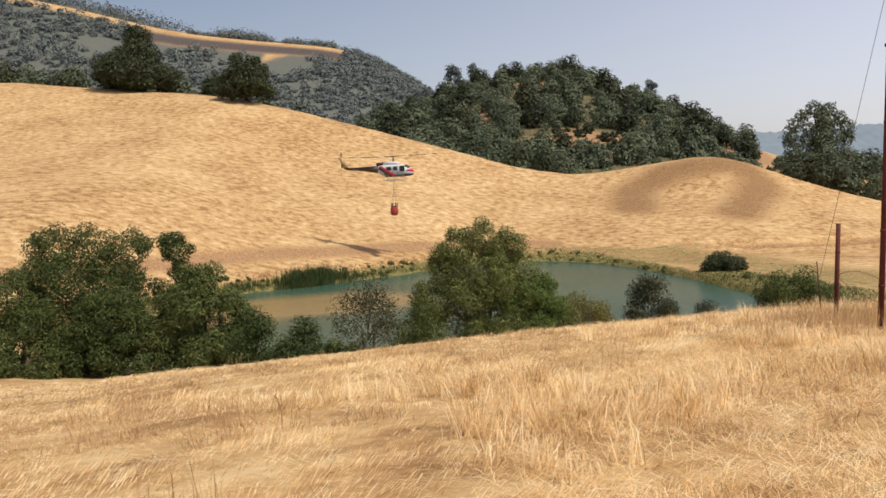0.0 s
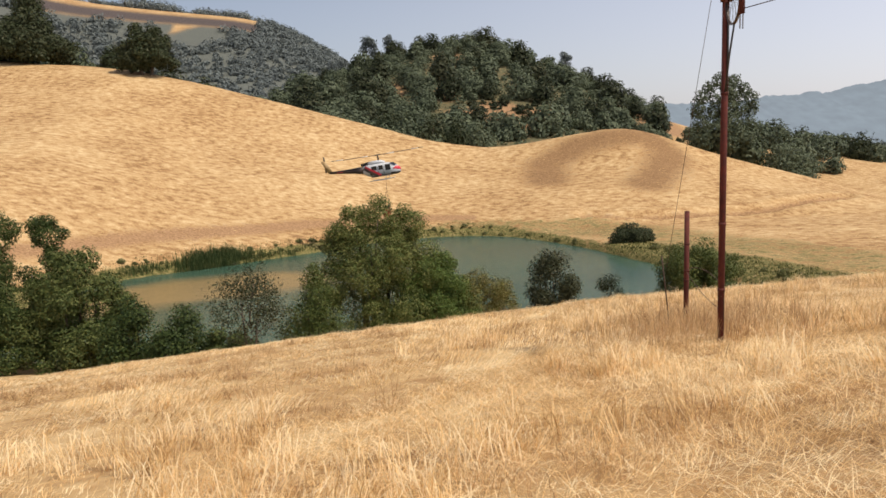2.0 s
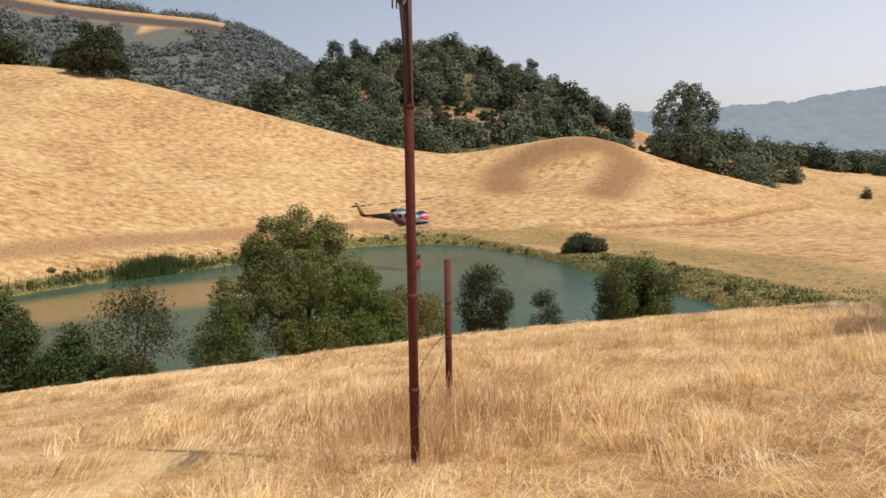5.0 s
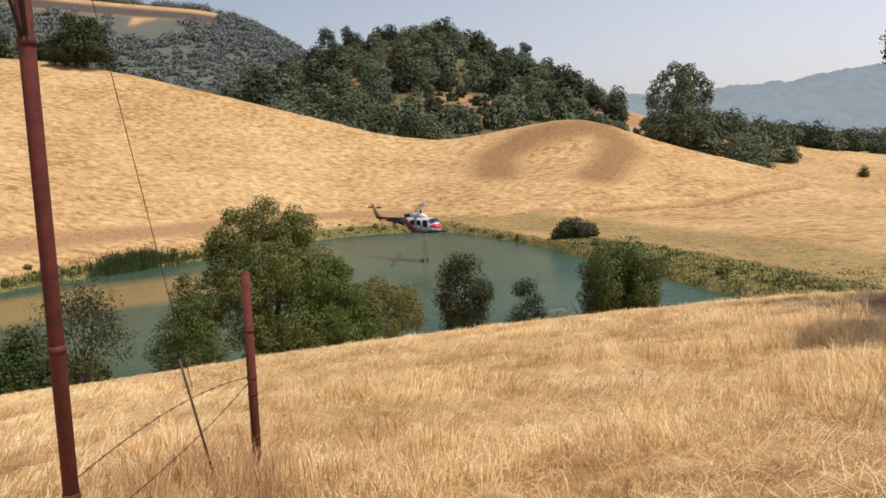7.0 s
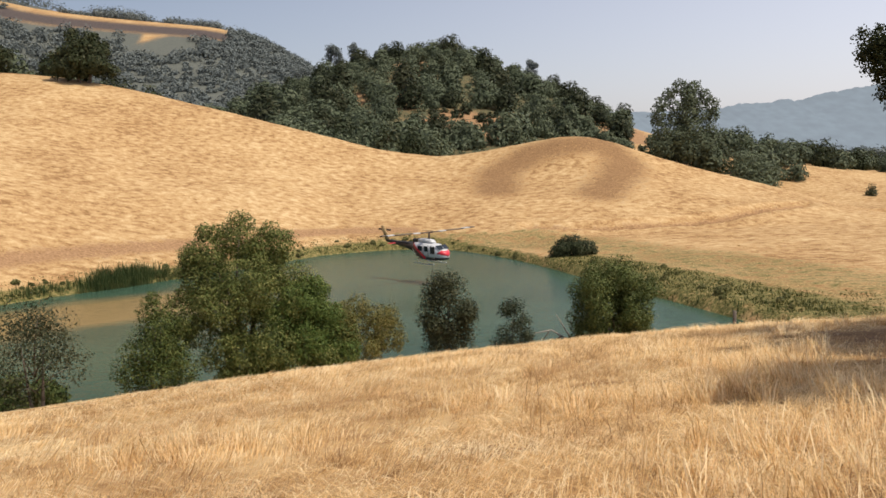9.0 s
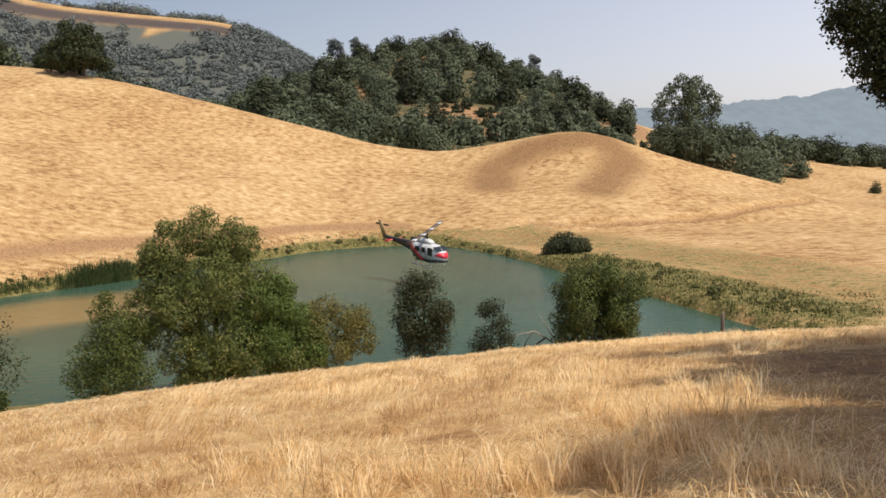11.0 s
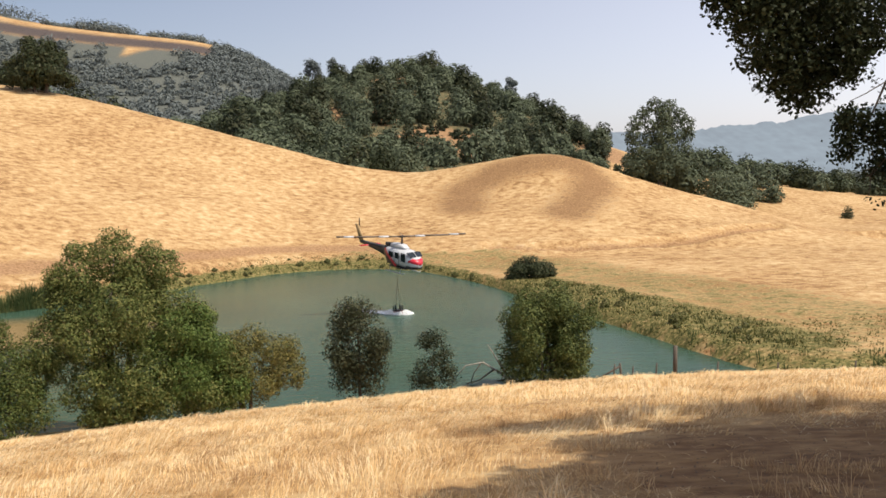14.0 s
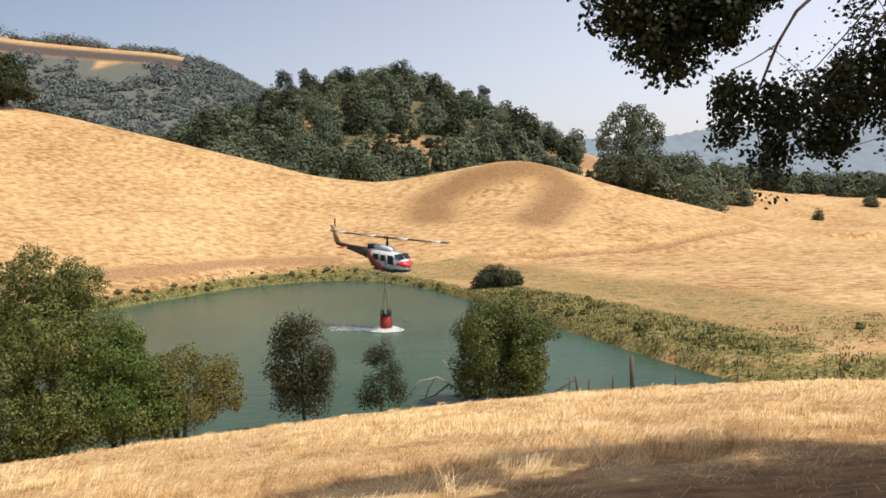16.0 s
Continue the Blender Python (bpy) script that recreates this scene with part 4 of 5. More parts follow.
# ---- helicopter ----
def build_helicopter(name, label):
    t = thing(name, pose(0, 0, 0), label, "helicopter")

    def ring(x, w, z0, z1, n=16, p=2.6):
        zc, hh = (z0 + z1) / 2, (z1 - z0) / 2
        out = []
        for k in range(n):
            a = 2 * math.pi * k / n
            c, s = math.cos(a), math.sin(a)
            out.append((x, w / 2 * math.copysign(abs(c) ** (2 / p), c), zc + hh * math.copysign(abs(s) ** (2 / p), s)))
        return out
    bm = bmesh.new()
    loft(bm, [ring(3.75, 0.5, -1.25, -0.75), ring(3.55, 1.1, -1.45, -0.45), ring(3.1, 1.8, -1.6, -0.05), ring(2.4, 2.25, -1.65, 0.35), ring(1.7, 2.4, -1.65, 0.55), ring(0, 2.5, -1.65, 0.6),
              ring(-1.3, 2.45, -1.6, 0.6), ring(-2.0, 1.9, -1.35, 0.55), ring(-2.7, 1.2, -0.85, 0.4)])
    part("fuselage", bm, M["heli_white"], t)
    bm = bmesh.new()
    loft(bm, [ring(1.2, 0.7, 0.5, 0.85), ring(0.6, 1.1, 0.5, 1.1), ring(-0.6, 1.2, 0.5, 1.15), ring(-1.6, 0.9, 0.45, 1.05)])
    part("engine_cowling", bm, M["heli_white"], t, "white engine cowling")
    bm = bmesh.new()
    loft(bm, [ring(-1.4, 0.8, 0.5, 1.1), ring(-2.3, 0.75, 0.45, 1.0), ring(-2.9, 0.5, 0.5, 0.95)])
    part("exhaust", bm, M["heli_black"], t, "sooty black engine exhaust")
    bm = bmesh.new()
    loft(bm, [ring(-2.5, 1.25, -0.85, 0.42, 12), ring(-4.0, 0.8, -0.55, 0.35, 12), ring(-6.0, 0.6, -0.25, 0.3, 12), ring(-8.2, 0.42, 0.0, 0.34, 12)])
    part("tail_boom", bm, M["heli_boom"], t, "dark brown tail boom")
    bm = bmesh.new()
    loft(bm, [[(-7.7, 0.08, 0.2), (-8.5, 0.06, 0.1), (-8.5, -0.06, 0.1), (-7.7, -0.08, 0.2)], [(-8.8, 0.06, 2.15), (-9.45, 0.05, 2.15), (-9.45, -0.05, 2.15), (-8.8, -0.06, 2.15)]])
    part("tail_fin", bm, M["tan_fin"], t, "tan tail fin")
    bm = bmesh.new()
    box(bm, (-6.7, -1.35, 0.0), (-6.1, 1.35, 0.07), 0.02)
    part("elevator", bm, M["heli_red"], t, "red elevator")
    # nose: red panel over a black lower lip
    bm = bmesh.new()
    loft(bm, [ring(3.79, 0.42, -1.0, -0.72), ring(3.58, 1.14, -1.05, -0.42), ring(3.12, 1.84, -1.05, -0.14), ring(2.7, 2.14, -1.0, -0.35)])
    part("nose_panel", bm, M["heli_red"], t, "red nose panel")
    bm = bmesh.new()
    loft(bm, [ring(3.70, 0.6, -1.35, -1.08), ring(3.5, 1.2, -1.52, -1.06), ring(3.0, 1.88, -1.63, -1.06), ring(2.3, 2.30, -1.67, -1.06)])
    part("chin_window", bm, M["heli_black"], t, "black lower nose")
    for s in (1, -1):
        bm = bmesh.new()
        loft(bm, [[(3.12, s * 0.08, -0.1), (3.0, s * 0.86, -0.12), (2.3, s * 0.98, 0.36), (2.42, s * 0.08, 0.40)], [(3.18, s * 0.08, -0.06), (3.06, s * 0.9, -0.08), (2.36, s * 1.0, 0.41), (2.48, s * 0.08, 0.45)]])
        part("windscreen", bm, M["heli_glass"], t, "dark windscreen", False)
        for x0, x1, z0, z1 in ((1.45, 2.35, -0.75, 0.28), (0.35, 1.05, -0.5, 0.22), (-0.9, 0.0, -0.5, 0.2)):
            bm = bmesh.new()
            yy = s * (1.17 if x1 > 2 else 1.23)
            box(bm, (x0, min(yy, yy + s * 0.035), z0), (x1, max(yy, yy + s * 0.035), z1), 0.012)
            part("side_window", bm, M["heli_glass"], t, "dark side window", False)
        bm = bmesh.new()
        box(bm, (-1.25, min(s * 1.225, s * 1.25), -1.3), (-0.5, max(s * 1.225, s * 1.25), -0.62), 0.01)
        part("side_stripe", bm, M["heli_boom"], t, "dark marking on the cabin side")
        for x0, z0, x1, z1, w, mat in ((-2.3, 0.1, 0.1, -1.45, 0.30, "heli_boom"), (-2.0, 0.35, 0.6, -1.45, 0.16, "heli_red")):
            bm = bmesh.new()
            d = Vector((x1 - x0, 0, z1 - z0)).normalized() * w
            n = 7
            def skin(x, z):
                half = np.interp(x, (-2.7, -2.0, -1.3, 0, 1.7), (0.62, 0.97, 1.235, 1.265, 1.22))
                return s * half * (1 - 0.10 * max(0.0, abs(z + 0.52) - 0.75))
            rows = [((x0 + (x1 - x0) * k / n), (z0 + (z1 - z0) * k / n)) for k in range(n + 1)]
            loft(bm, [[(x - d.z, skin(x, z), z + d.x), (x + d.z, skin(x, z), z - d.x), (x + d.z, skin(x, z) + s * 0.02, z - d.x), (x - d.z, skin(x, z) + s * 0.02, z + d.x)] for x, z in rows])
            part("livery_stripe", bm, M[mat], t, "slanting livery stripe", False)
        bm = bmesh.new()
        box(bm, (1.12, min(s * 1.225, s * 1.262), -1.35), (1.18, max(s * 1.225, s * 1.262), 0.4), 0.005)
        box(bm, (0.16, min(s * 1.235, s * 1.268), -1.35), (0.22, max(s * 1.235, s * 1.268), 0.42), 0.005)
        part("door_seam", bm, M["heli_black"], t, "dark door seams")
        bm = bmesh.new()
        tube(bm, [(2.3, s * 1.25, -2.12), (2.0, s * 1.25, -2.26), (-1.6, s * 1.25, -2.26)], 0.06, 8)
        part("skid", bm, M["heli_white"], t)
    for x in (1.3, -0.8):
        bm = bmesh.new()
        tube(bm, [(x, -1.25, -2.25), (x, -1.0, -1.75), (x, 0, -1.6), (x, 1.0, -1.75), (x, 1.25, -2.25)], 0.05, 8)
        part("cross_tube", bm, M["heli_white"], t)
    bm = bmesh.new()
    box(bm, (-1.2, -1.2, -1.66), (2.3, 1.2, -1.58), 0.03)
    part("belly", bm, M["heli_black"], t, "dark underside")
    bm = bmesh.new()
    loft(bm, [ring(-2.55, 1.0, -0.3, 0.44, 12), ring(-4.0, 0.82, 0.05, 0.37, 12), ring(-6.0, 0.62, 0.12, 0.32, 12), ring(-8.1, 0.44, 0.2, 0.36, 12)])
    part("boom_top", bm, M["heli_black"], t, "black top of the tail boom")
    bm = bmesh.new()
    tube(bm, [(0, 0, 0.8), (0, 0, 1.9)], [0.16, 0.09], 10)
    part("mast", bm, M["heli_boom"], t)
    rotor = thing("main_rotor", pose(0, 0, 1.85), "", "")
    for key in ("label", "category"):
        if key in rotor:
            del rotor[key]
    rotor.parent = t
    for s in (1, -1):
        for a, b, mat in ((0.3, 1.5, "blade"), (1.5, 2.6, "heli_white"), (2.6, 5.4, "blade"), (5.4, 6.5, "heli_white"), (6.5, 7.3, "blade")):
            bm = bmesh.new()
            box(bm, (min(s * a, s * b), -0.27, 0.02 * a - 0.055), (max(s * a, s * b), 0.27, 0.02 * a + 0.055), 0.01)
            part("blade_section", bm, M[mat], rotor)
    bm = bmesh.new()
    box(bm, (-0.45, -0.14, -0.1), (0.45, 0.14, 0.1), 0.03)
    tube(bm, [(0, -1.3, 0.22), (0, 1.3, 0.22)], 0.03, 6)
    part("hub", bm, M["heli_boom"], rotor)
    tail = thing("tail_rotor", pose(-8.95, 0.22, 1.6), "", "")
    for key in ("label", "category"):
        if key in tail:
            del tail[key]
    tail.parent = t
    for s in (1, -1):
        bm = bmesh.new()
        box(bm, (-0.11, -0.02, min(0, s * 1.3)), (0.11, 0.02, max(0, s * 1.3)), 0.008)
        part("blade", bm, M["heli_boom"], tail)
    # the cabin is a little slimmer than its drawing
    c, k = Vector((-2.6, 0, 0.1)), Vector((0.94, 0.9, 0.91))
    for ob in t.children:
        if ob.name.split(".")[0] not in ("tail_boom", "boom_top", "tail_fin", "elevator", "main_rotor", "tail_rotor", "mast"):
            ob.scale = k
            ob.location = Vector([a * (1 - b) for a, b in zip(c, k)])
    return t, rotor, tail


HELI, ROTOR, TAIL = build_helicopter("helicopter", "white and red firefighting helicopter with a dark tail boom")


def build_bucket():
    t = thing("water_bucket", pose(0, 0, 0), "orange-red fabric fire bucket slung on cables", "bucket")
    bm = bmesh.new()
    prof = [(0.35, 0.0), (0.56, 0.12), (0.66, 0.5), (0.66, 0.95), (0.58, 1.35), (0.5, 1.5)]
    loft(bm, [[(r * math.cos(2 * math.pi * k / 16) * (1 + 0.04 * (k % 2)), r * math.sin(2 * math.pi * k / 16) * (1 + 0.04 * (k % 2)), z) for k in range(16)] for r, z in prof])
    part("shell", bm, M["bucket"], t)
    bm = bmesh.new()
    loft(bm, [[(r * math.cos(2 * math.pi * k / 16), r * math.sin(2 * math.pi * k / 16), z) for k in range(16)] for r, z in ((0.52, 1.48), (0.60, 1.5), (0.60, 1.58), (0.52, 1.6))])
    part("rim", bm, M["heli_black"], t, "black upper rim")
    for k in range(6):
        a = 2 * math.pi * k / 6
        bm = bmesh.new()
        box(bm, (0.5 * math.cos(a) - 0.07, 0.5 * math.sin(a) - 0.07, 1.55), (0.5 * math.cos(a) + 0.07, 0.5 * math.sin(a) + 0.07, 2.1), 0.02)
        part("lug", bm, M["heli_black"], t, "black strap end")
        bm = bmesh.new()
        tube(bm, [(0.5 * math.cos(a), 0.5 * math.sin(a), 2.0), (0, 0, 4.6)], 0.012, 4)
        part("suspension_line", bm, M["wire"], t)
    bm = bmesh.new()
    tube(bm, [(0, 0, 4.5), (0, 0, 6.8)], 0.02, 5)
    part("cable", bm, M["wire"], t)
    return t


BUCKET = build_bucket()


def build_splash():
    """Foam ring and wake where the bucket drags through the water."""
    t = thing("water_splash", pose(22, 106, WATER - 0.5), "white foam splash and wake round the bucket", "splash")
    r = np.random.default_rng(140)
    n = 4200
    a = r.uniform(0, 2 * math.pi, n)
    d = 1.25 * r.random(n) ** 0.5
    c = np.stack([np.cos(a) * d * 1.5, np.sin(a) * d, 0.34 * np.exp(-((d - 0.8) / 0.3) ** 2) * r.random(n) + 0.02], 1)
    m = 4200
    k = r.random(m)
    w = np.stack([-1.2 - 6.0 * k, (0.5 + 1.2 * k) * r.normal(0, 0.55, m) + 1.6 * k, 0.02 + 0.06 * (1 - k) * r.random(m)], 1)
    for name, pts, s0 in (("foam_ring", c, 0.055), ("wake", w[r.random(m) > k ** 0.6 * 0.95], 0.05)):
        q = len(pts)
        s = s0 * (0.5 + r.random((q, 1, 1)))
        tet = np.array([[1, 0, -0.2], [-0.5, 0.87, -0.2], [-0.5, -0.87, -0.2], [0, 0, 0.5]])
        v = (pts[:, None, :] + tet[None] * s).reshape(-1, 3)
        f = (np.arange(q)[:, None, None] * 4 + np.array([[0, 2, 1], [0, 1, 3], [1, 2, 3], [2, 0, 3]])[None]).reshape(-1, 3)
        mesh_object(name, v, f, M["foam"], t)["kind"] = "stuff"
    return t


SPLASH = build_splash()

# time, x, y, z of the helicopter's middle
FLIGHT = [
    (0, -8.4, 135.0, 16.9), (0.5, -4.6, 134.8, 16.1), (1, -1.6, 134.2, 15.0), (1.5, 1.4, 132.8, 13.9), (2, 4.2, 130.4, 12.8), (2.5, 6.9, 127.7, 11.7), (3, 9.2, 125.2, 10.6), (3.5, 11.1, 123.2, 9.6),
    (4, 12.7, 121.4, 8.8), (4.5, 14.1, 119.7, 7.9), (5.7, 17.0, 117.0, 6.0), (7, 18.9, 115.5, 4.6), (7.5, 19.4, 114.5, 4.4), (8, 19.7, 113.3, 4.1), (9.2, 20.3, 110.5, 3.8), (10.5, 20.9, 108.2, 3.7), (11, 21.1, 107.6, 3.7),
    (11.5, 21.3, 107.0, 3.8), (12, 21.4, 106.3, 4.0), (12.5, 21.6, 105.4, 4.5), (13, 22.0, 104.9, 5.0), (13.5, 22.4, 104.5, 5.5), (14, 23.0, 104.1, 6.1), (14.5, 23.6, 103.7, 6.5), (15, 24.1, 103.2, 6.7), (15.5, 24.8, 102.3, 6.9), (16, 25.6, 101.3, 7.2)]
# heading (from +x, anticlockwise), nose up, bank
TURNS = ((0, 1.5, 3.5, 5.7, 7, 8, 11, 12.5, 14.5, 16), (-10, -12, -34, -44, -48, -52, -54, -56, -60, -53), (2, 8, 6, 3, 0, 0, -5, -5, -5, -6), (2, 2, 2, 1, 0, 0, 2, 2, 2, 2))


# ---- grass and weeds ----
def blades(rng, x, y, n, h, w, lean, spread, wind=(0.0, 0.0)):
    """Bent, tapering blades in tufts at x, y: arrays of corners and triangles. n blades a tuft; h, w per tuft."""
    q = len(x)
    bx, by = np.repeat(x, n) + rng.normal(0, spread, q * n), np.repeat(y, n) + rng.normal(0, spread, q * n)
    hh, ww = np.repeat(h, n) * (0.55 + 0.6 * rng.random(q * n)), np.repeat(w, n) * (0.6 + 0.8 * rng.random(q * n))
    a = rng.random(q * n) * 2 * math.pi
    le = lean * (0.3 + rng.random(q * n))
    dx, dy = np.cos(a) * le + wind[0], np.sin(a) * le + wind[1]
    f = rng.random(q * n) * 2 * math.pi
    fx, fy = np.cos(f) * ww / 2, np.sin(f) * ww / 2
    z = ground_z(bx, by) - 0.03
    mx, my, mz = bx + dx * hh * 0.35, by + dy * hh * 0.35, z + hh * 0.6
    tx, ty, tz = bx + dx * hh, by + dy * hh, z + hh * (1.0 - 0.40 * np.minimum(np.hypot(dx, dy), 1.6))
    v = np.stack([np.stack(p, 1) for p in ((bx - fx, by - fy, z), (bx + fx, by + fy, z), (mx + fx * 0.8, my + fy * 0.8, mz), (mx - fx * 0.8, my - fy * 0.8, mz), (tx, ty, tz))], 1).reshape(-1, 3)
    i = np.arange(q * n)[:, None, None] * 5
    tri = (i + np.array([[0, 1, 2], [0, 2, 3], [3, 2, 4]])[None]).reshape(-1, 3)
    return v, tri


GRID = np.random.default_rng(77).random((128, 128))


def vnoise(x, y, size, shift=0.0):
    """Smooth random values from 0 to 1 over the plan, in cells of that size."""
    u, v = x / size + 31.7 + shift, y / size + 17.3 - shift
    i, j = np.floor(u).astype(int), np.floor(v).astype(int)
    a, b = u - i, v - j
    a, b = a * a * (3 - 2 * a), b * b * (3 - 2 * b)
    g = lambda p, q: GRID[p % 128, q % 128]
    return (g(i, j) * (1 - a) + g(i + 1, j) * a) * (1 - b) + (g(i, j + 1) * (1 - a) + g(i + 1, j + 1) * a) * b


def patchy(x, y):
    return 0.5 + 0.25 * np.sin(x * 0.9 + 1.7 * np.sin(y * 0.5)) * np.sin(y * 1.1 + 1.3 * np.sin(x * 0.43)) + 0.25 * np.sin(x * 0.31 - y * 0.47 + np.sin(y * 0.9))


def near_grass():
    r = np.random.default_rng(200)
    x, y = r.uniform(-34, 56, 320000), r.uniform(0.5, 50, 320000)
    d = near_seg(x, y, 0, 0, 17, 16)
    keep = (r.random(len(x)) < np.clip(6.0 / (d + 4), 0.1, 1.0)) & (near_hill(x, y) > 0.6) & (y > 0.72 * x - 3.0)
    x, y, d = x[keep], y[keep], d[keep]
    tuft = 0.55 * vnoise(x, y, 0.8) + 0.45 * vnoise(x, y, 0.33, 5)
    trod = np.clip(1.5 - near_seg(x, y, 9, 4, 26, 17) / 6.5, 0, 1) * (0.55 + 0.45 * vnoise(x, y, 2.2, 9))
    shade = np.clip(2.0 - np.minimum(near_seg(x, y, 19.0, 16.8, 25, 18.8), near_seg(x, y, 20.0, 21.2, 27, 22.3)) / 2.1, 0, 1)
    keep = r.random(len(x)) > np.maximum(0.88 * np.clip(trod * 1.3 + 0.2, 0, 1) * (tuft < 0.50), 0.985 * shade)
    x, y, d, tuft, trod, shade = (q[keep] for q in (x, y, d, tuft, trod, shade))
    clump = vnoise(x, y, 0.42, 21)
    h = (0.08 + 0.34 * tuft ** 2 + 0.22 * np.clip(clump - 0.55, 0, 1)) * (1 - 0.5 * trod) * (1 - 0.7 * shade) * np.clip(0.72 + 0.04 * x, 0.7, 1.0)
    w = 0.0032 + 0.00068 * d
    swirl = 0.15 + (1.6 + 2.6 * trod) * 2 * (vnoise(x, y, 1.2, 3) - 0.5) + 0.6 * np.sin(x * 0.5 + y * 0.3)
    blow = 1.05 + 0.6 * trod + 0.6 * np.clip((9 - x) / 8, 0, 1)
    wx, wy = np.repeat(blow * np.cos(swirl), 8), np.repeat(blow * np.sin(swirl), 8)
    v, f = blades(r, x, y, 8, h, w, 0.5, 0.11, (wx, wy))
    tagged(mesh_object("dry_grass", v, f, M["straw"]), "wind-blown golden dry grass", "grass", kind="stuff")
    # bleached tussocks standing out of the matted grass
    x, y = r.uniform(-4, 32, 11000), r.uniform(2, 26, 11000)
    bare = np.clip(2.0 - np.minimum(near_seg(x, y, 19.0, 16.8, 25, 18.8), near_seg(x, y, 20.0, 21.2, 27, 22.3)) / 2.1, 0, 1)
    keep = (vnoise(x, y, 1.3, 13) > 0.66) & (near_seg(x, y, 5, 6, 26, 20) < 8) & (bare < 0.3) & (y > 0.72 * x - 1.5)
    x, y = x[keep], y[keep]
    lean = r.uniform(0, 2 * math.pi, len(x)) * 0.4 + 0.3
    v, f = blades(r, x, y, 24, r.uniform(0.22, 0.52, len(x)), np.full(len(x), 0.008), 0.75, 0.07, (np.repeat(0.6 * np.cos(lean), 24), np.repeat(0.6 * np.sin(lean), 24)))
    tagged(mesh_object("grass_tussocks", v, f, M["tussock"]), "bleached tussocks of tall dry grass", "grass", kind="stuff")
    # matted straw lying flat by the trodden way
    x, y = r.uniform(0, 34, 60000), r.uniform(1, 26, 60000)
    keep = (near_seg(x, y, 7, 4, 26, 18) < 8) & (y > 0.72 * x - 3.0) & (r.random(len(x)) > 1.0 * np.clip(2.0 - np.minimum(near_seg(x, y, 19.0, 16.8, 25, 18.8), near_seg(x, y, 20.0, 21.2, 27, 22.3)) / 2.1, 0, 1))
    x, y = x[keep], y[keep]
    v, f = blades(r, x, y, 4, np.full(len(x), 0.24), np.full(len(x), 0.006), 3.0, 0.15)
    v[:, 2] = np.minimum(v[:, 2], ground_z(v[:, 0], v[:, 1]) + 0.07)
    tagged(mesh_object("matted_straw", v, f, M["straw"]), "flattened straw on the trodden ground", "grass", kind="stuff")
    # fallen leaves, twigs and wisps of straw on the bare ground under the oak
    x, y = r.uniform(13, 30, 60000), r.uniform(12, 26, 60000)
    keep = (r.random(len(x)) < np.clip(2.0 - np.minimum(near_seg(x, y, 19.0, 16.8, 25, 18.8), near_seg(x, y, 20.0, 21.2, 27, 22.3)) / 2.1, 0, 1) * 0.4 * vnoise(x, y, 0.9, 7)) & (y > 0.72 * x - 3.0)
    x, y = x[keep], y[keep]
    k = len(x) // 5
    for xx, yy, ln, wd, mat, name, label in ((x[k:], y[k:], 0.016, 0.014, "bark", "leaf_litter", "small brown fallen oak leaves and twigs"), (x[:k], y[:k], 0.10, 0.006, "straw", "straw_wisps", "thin wisps of straw on bare ground")):
        v, f = blades(r, xx, yy, 1, np.full(len(xx), ln), np.full(len(xx), wd), 3.0, 0.05)
        v[:, 2] = np.minimum(v[:, 2] + 0.03, ground_z(v[:, 0], v[:, 1]) + 0.035)
        tagged(mesh_object(name, v, f, M[mat]), label, "litter", kind="stuff")
    # brown weed stalks, thick round the pole
    x, y = r.uniform(-6, 28, 260), r.uniform(3, 17, 260)
    keep = (patchy(x * 1.3 + 4, y * 1.3) > 0.62) & (y > 0.72 * x - 2)
    x = np.concatenate([x[keep], r.normal(6.2, 0.7, 190), r.normal(12.5, 0.8, 60), r.normal(15.6, 0.9, 9)])
    y = np.concatenate([y[keep], r.normal(12.2, 0.9, 190), r.normal(11, 0.9, 60), r.normal(18.0, 0.7, 9)])
    v, f = blades(r, x, y, 15, r.uniform(0.25, 0.62, len(x)), np.full(len(x), 0.007), 0.5, 0.12, (0.1, 0))
    tagged(mesh_object("weed_stalks", v, f, M["stalk"]), "brown dead weed stalks among the grass", "weeds", kind="stuff")


def brown_clumps():
    """Low fuzzy clumps of browner grass that break up the straw."""
    r = np.random.default_rng(205)
    x, y = r.uniform(-12, 30, 16000), r.uniform(2, 28, 16000)
    keep = (vnoise(x, y, 0.75, 17) * 0.6 + vnoise(x, y, 3.2, 19) * 0.4 > 0.60) & (y > 0.72 * x - 1.5) & (near_seg(x, y, 0, 0, 17, 16) < 16)
    x, y = x[keep], y[keep]
    a = vnoise(x, y, 0.75, 23) * 6.28
    v, f = blades(r, x, y, 22, r.uniform(0.10, 0.30, len(x)), np.full(len(x), 0.006), 0.8, 0.09, (np.repeat(0.5 * np.cos(a), 22), np.repeat(0.5 * np.sin(a), 22)))
    tagged(mesh_object("brown_grass", v, f, M["stalk"]), "fuzzy browner clumps among the dry grass", "grass", kind="stuff")


def hill_tufts():
    r = np.random.default_rng(210)
    x, y = r.uniform(-130, 150, 20000), r.uniform(70, 235, 20000)
    u, d = hill_u(x, y), y - shore_y(x)
    keep = (d > 4) & (u < 1.03) & (r.random(len(x)) < 0.35 + 0.65 * patchy(x * 0.35, y * 0.35))
    x, y = x[keep], y[keep]
    v, f = blades(r, x, y, 4, r.uniform(0.05, 0.14, len(x)), r.uniform(0.12, 0.4, len(x)), 1.6, 0.6, (-0.3, 0.0))
    tagged(mesh_object("hillside_grass", v, f, M["hill_straw"]), "tussocky golden grass on the far hillside", "grass", kind="stuff")


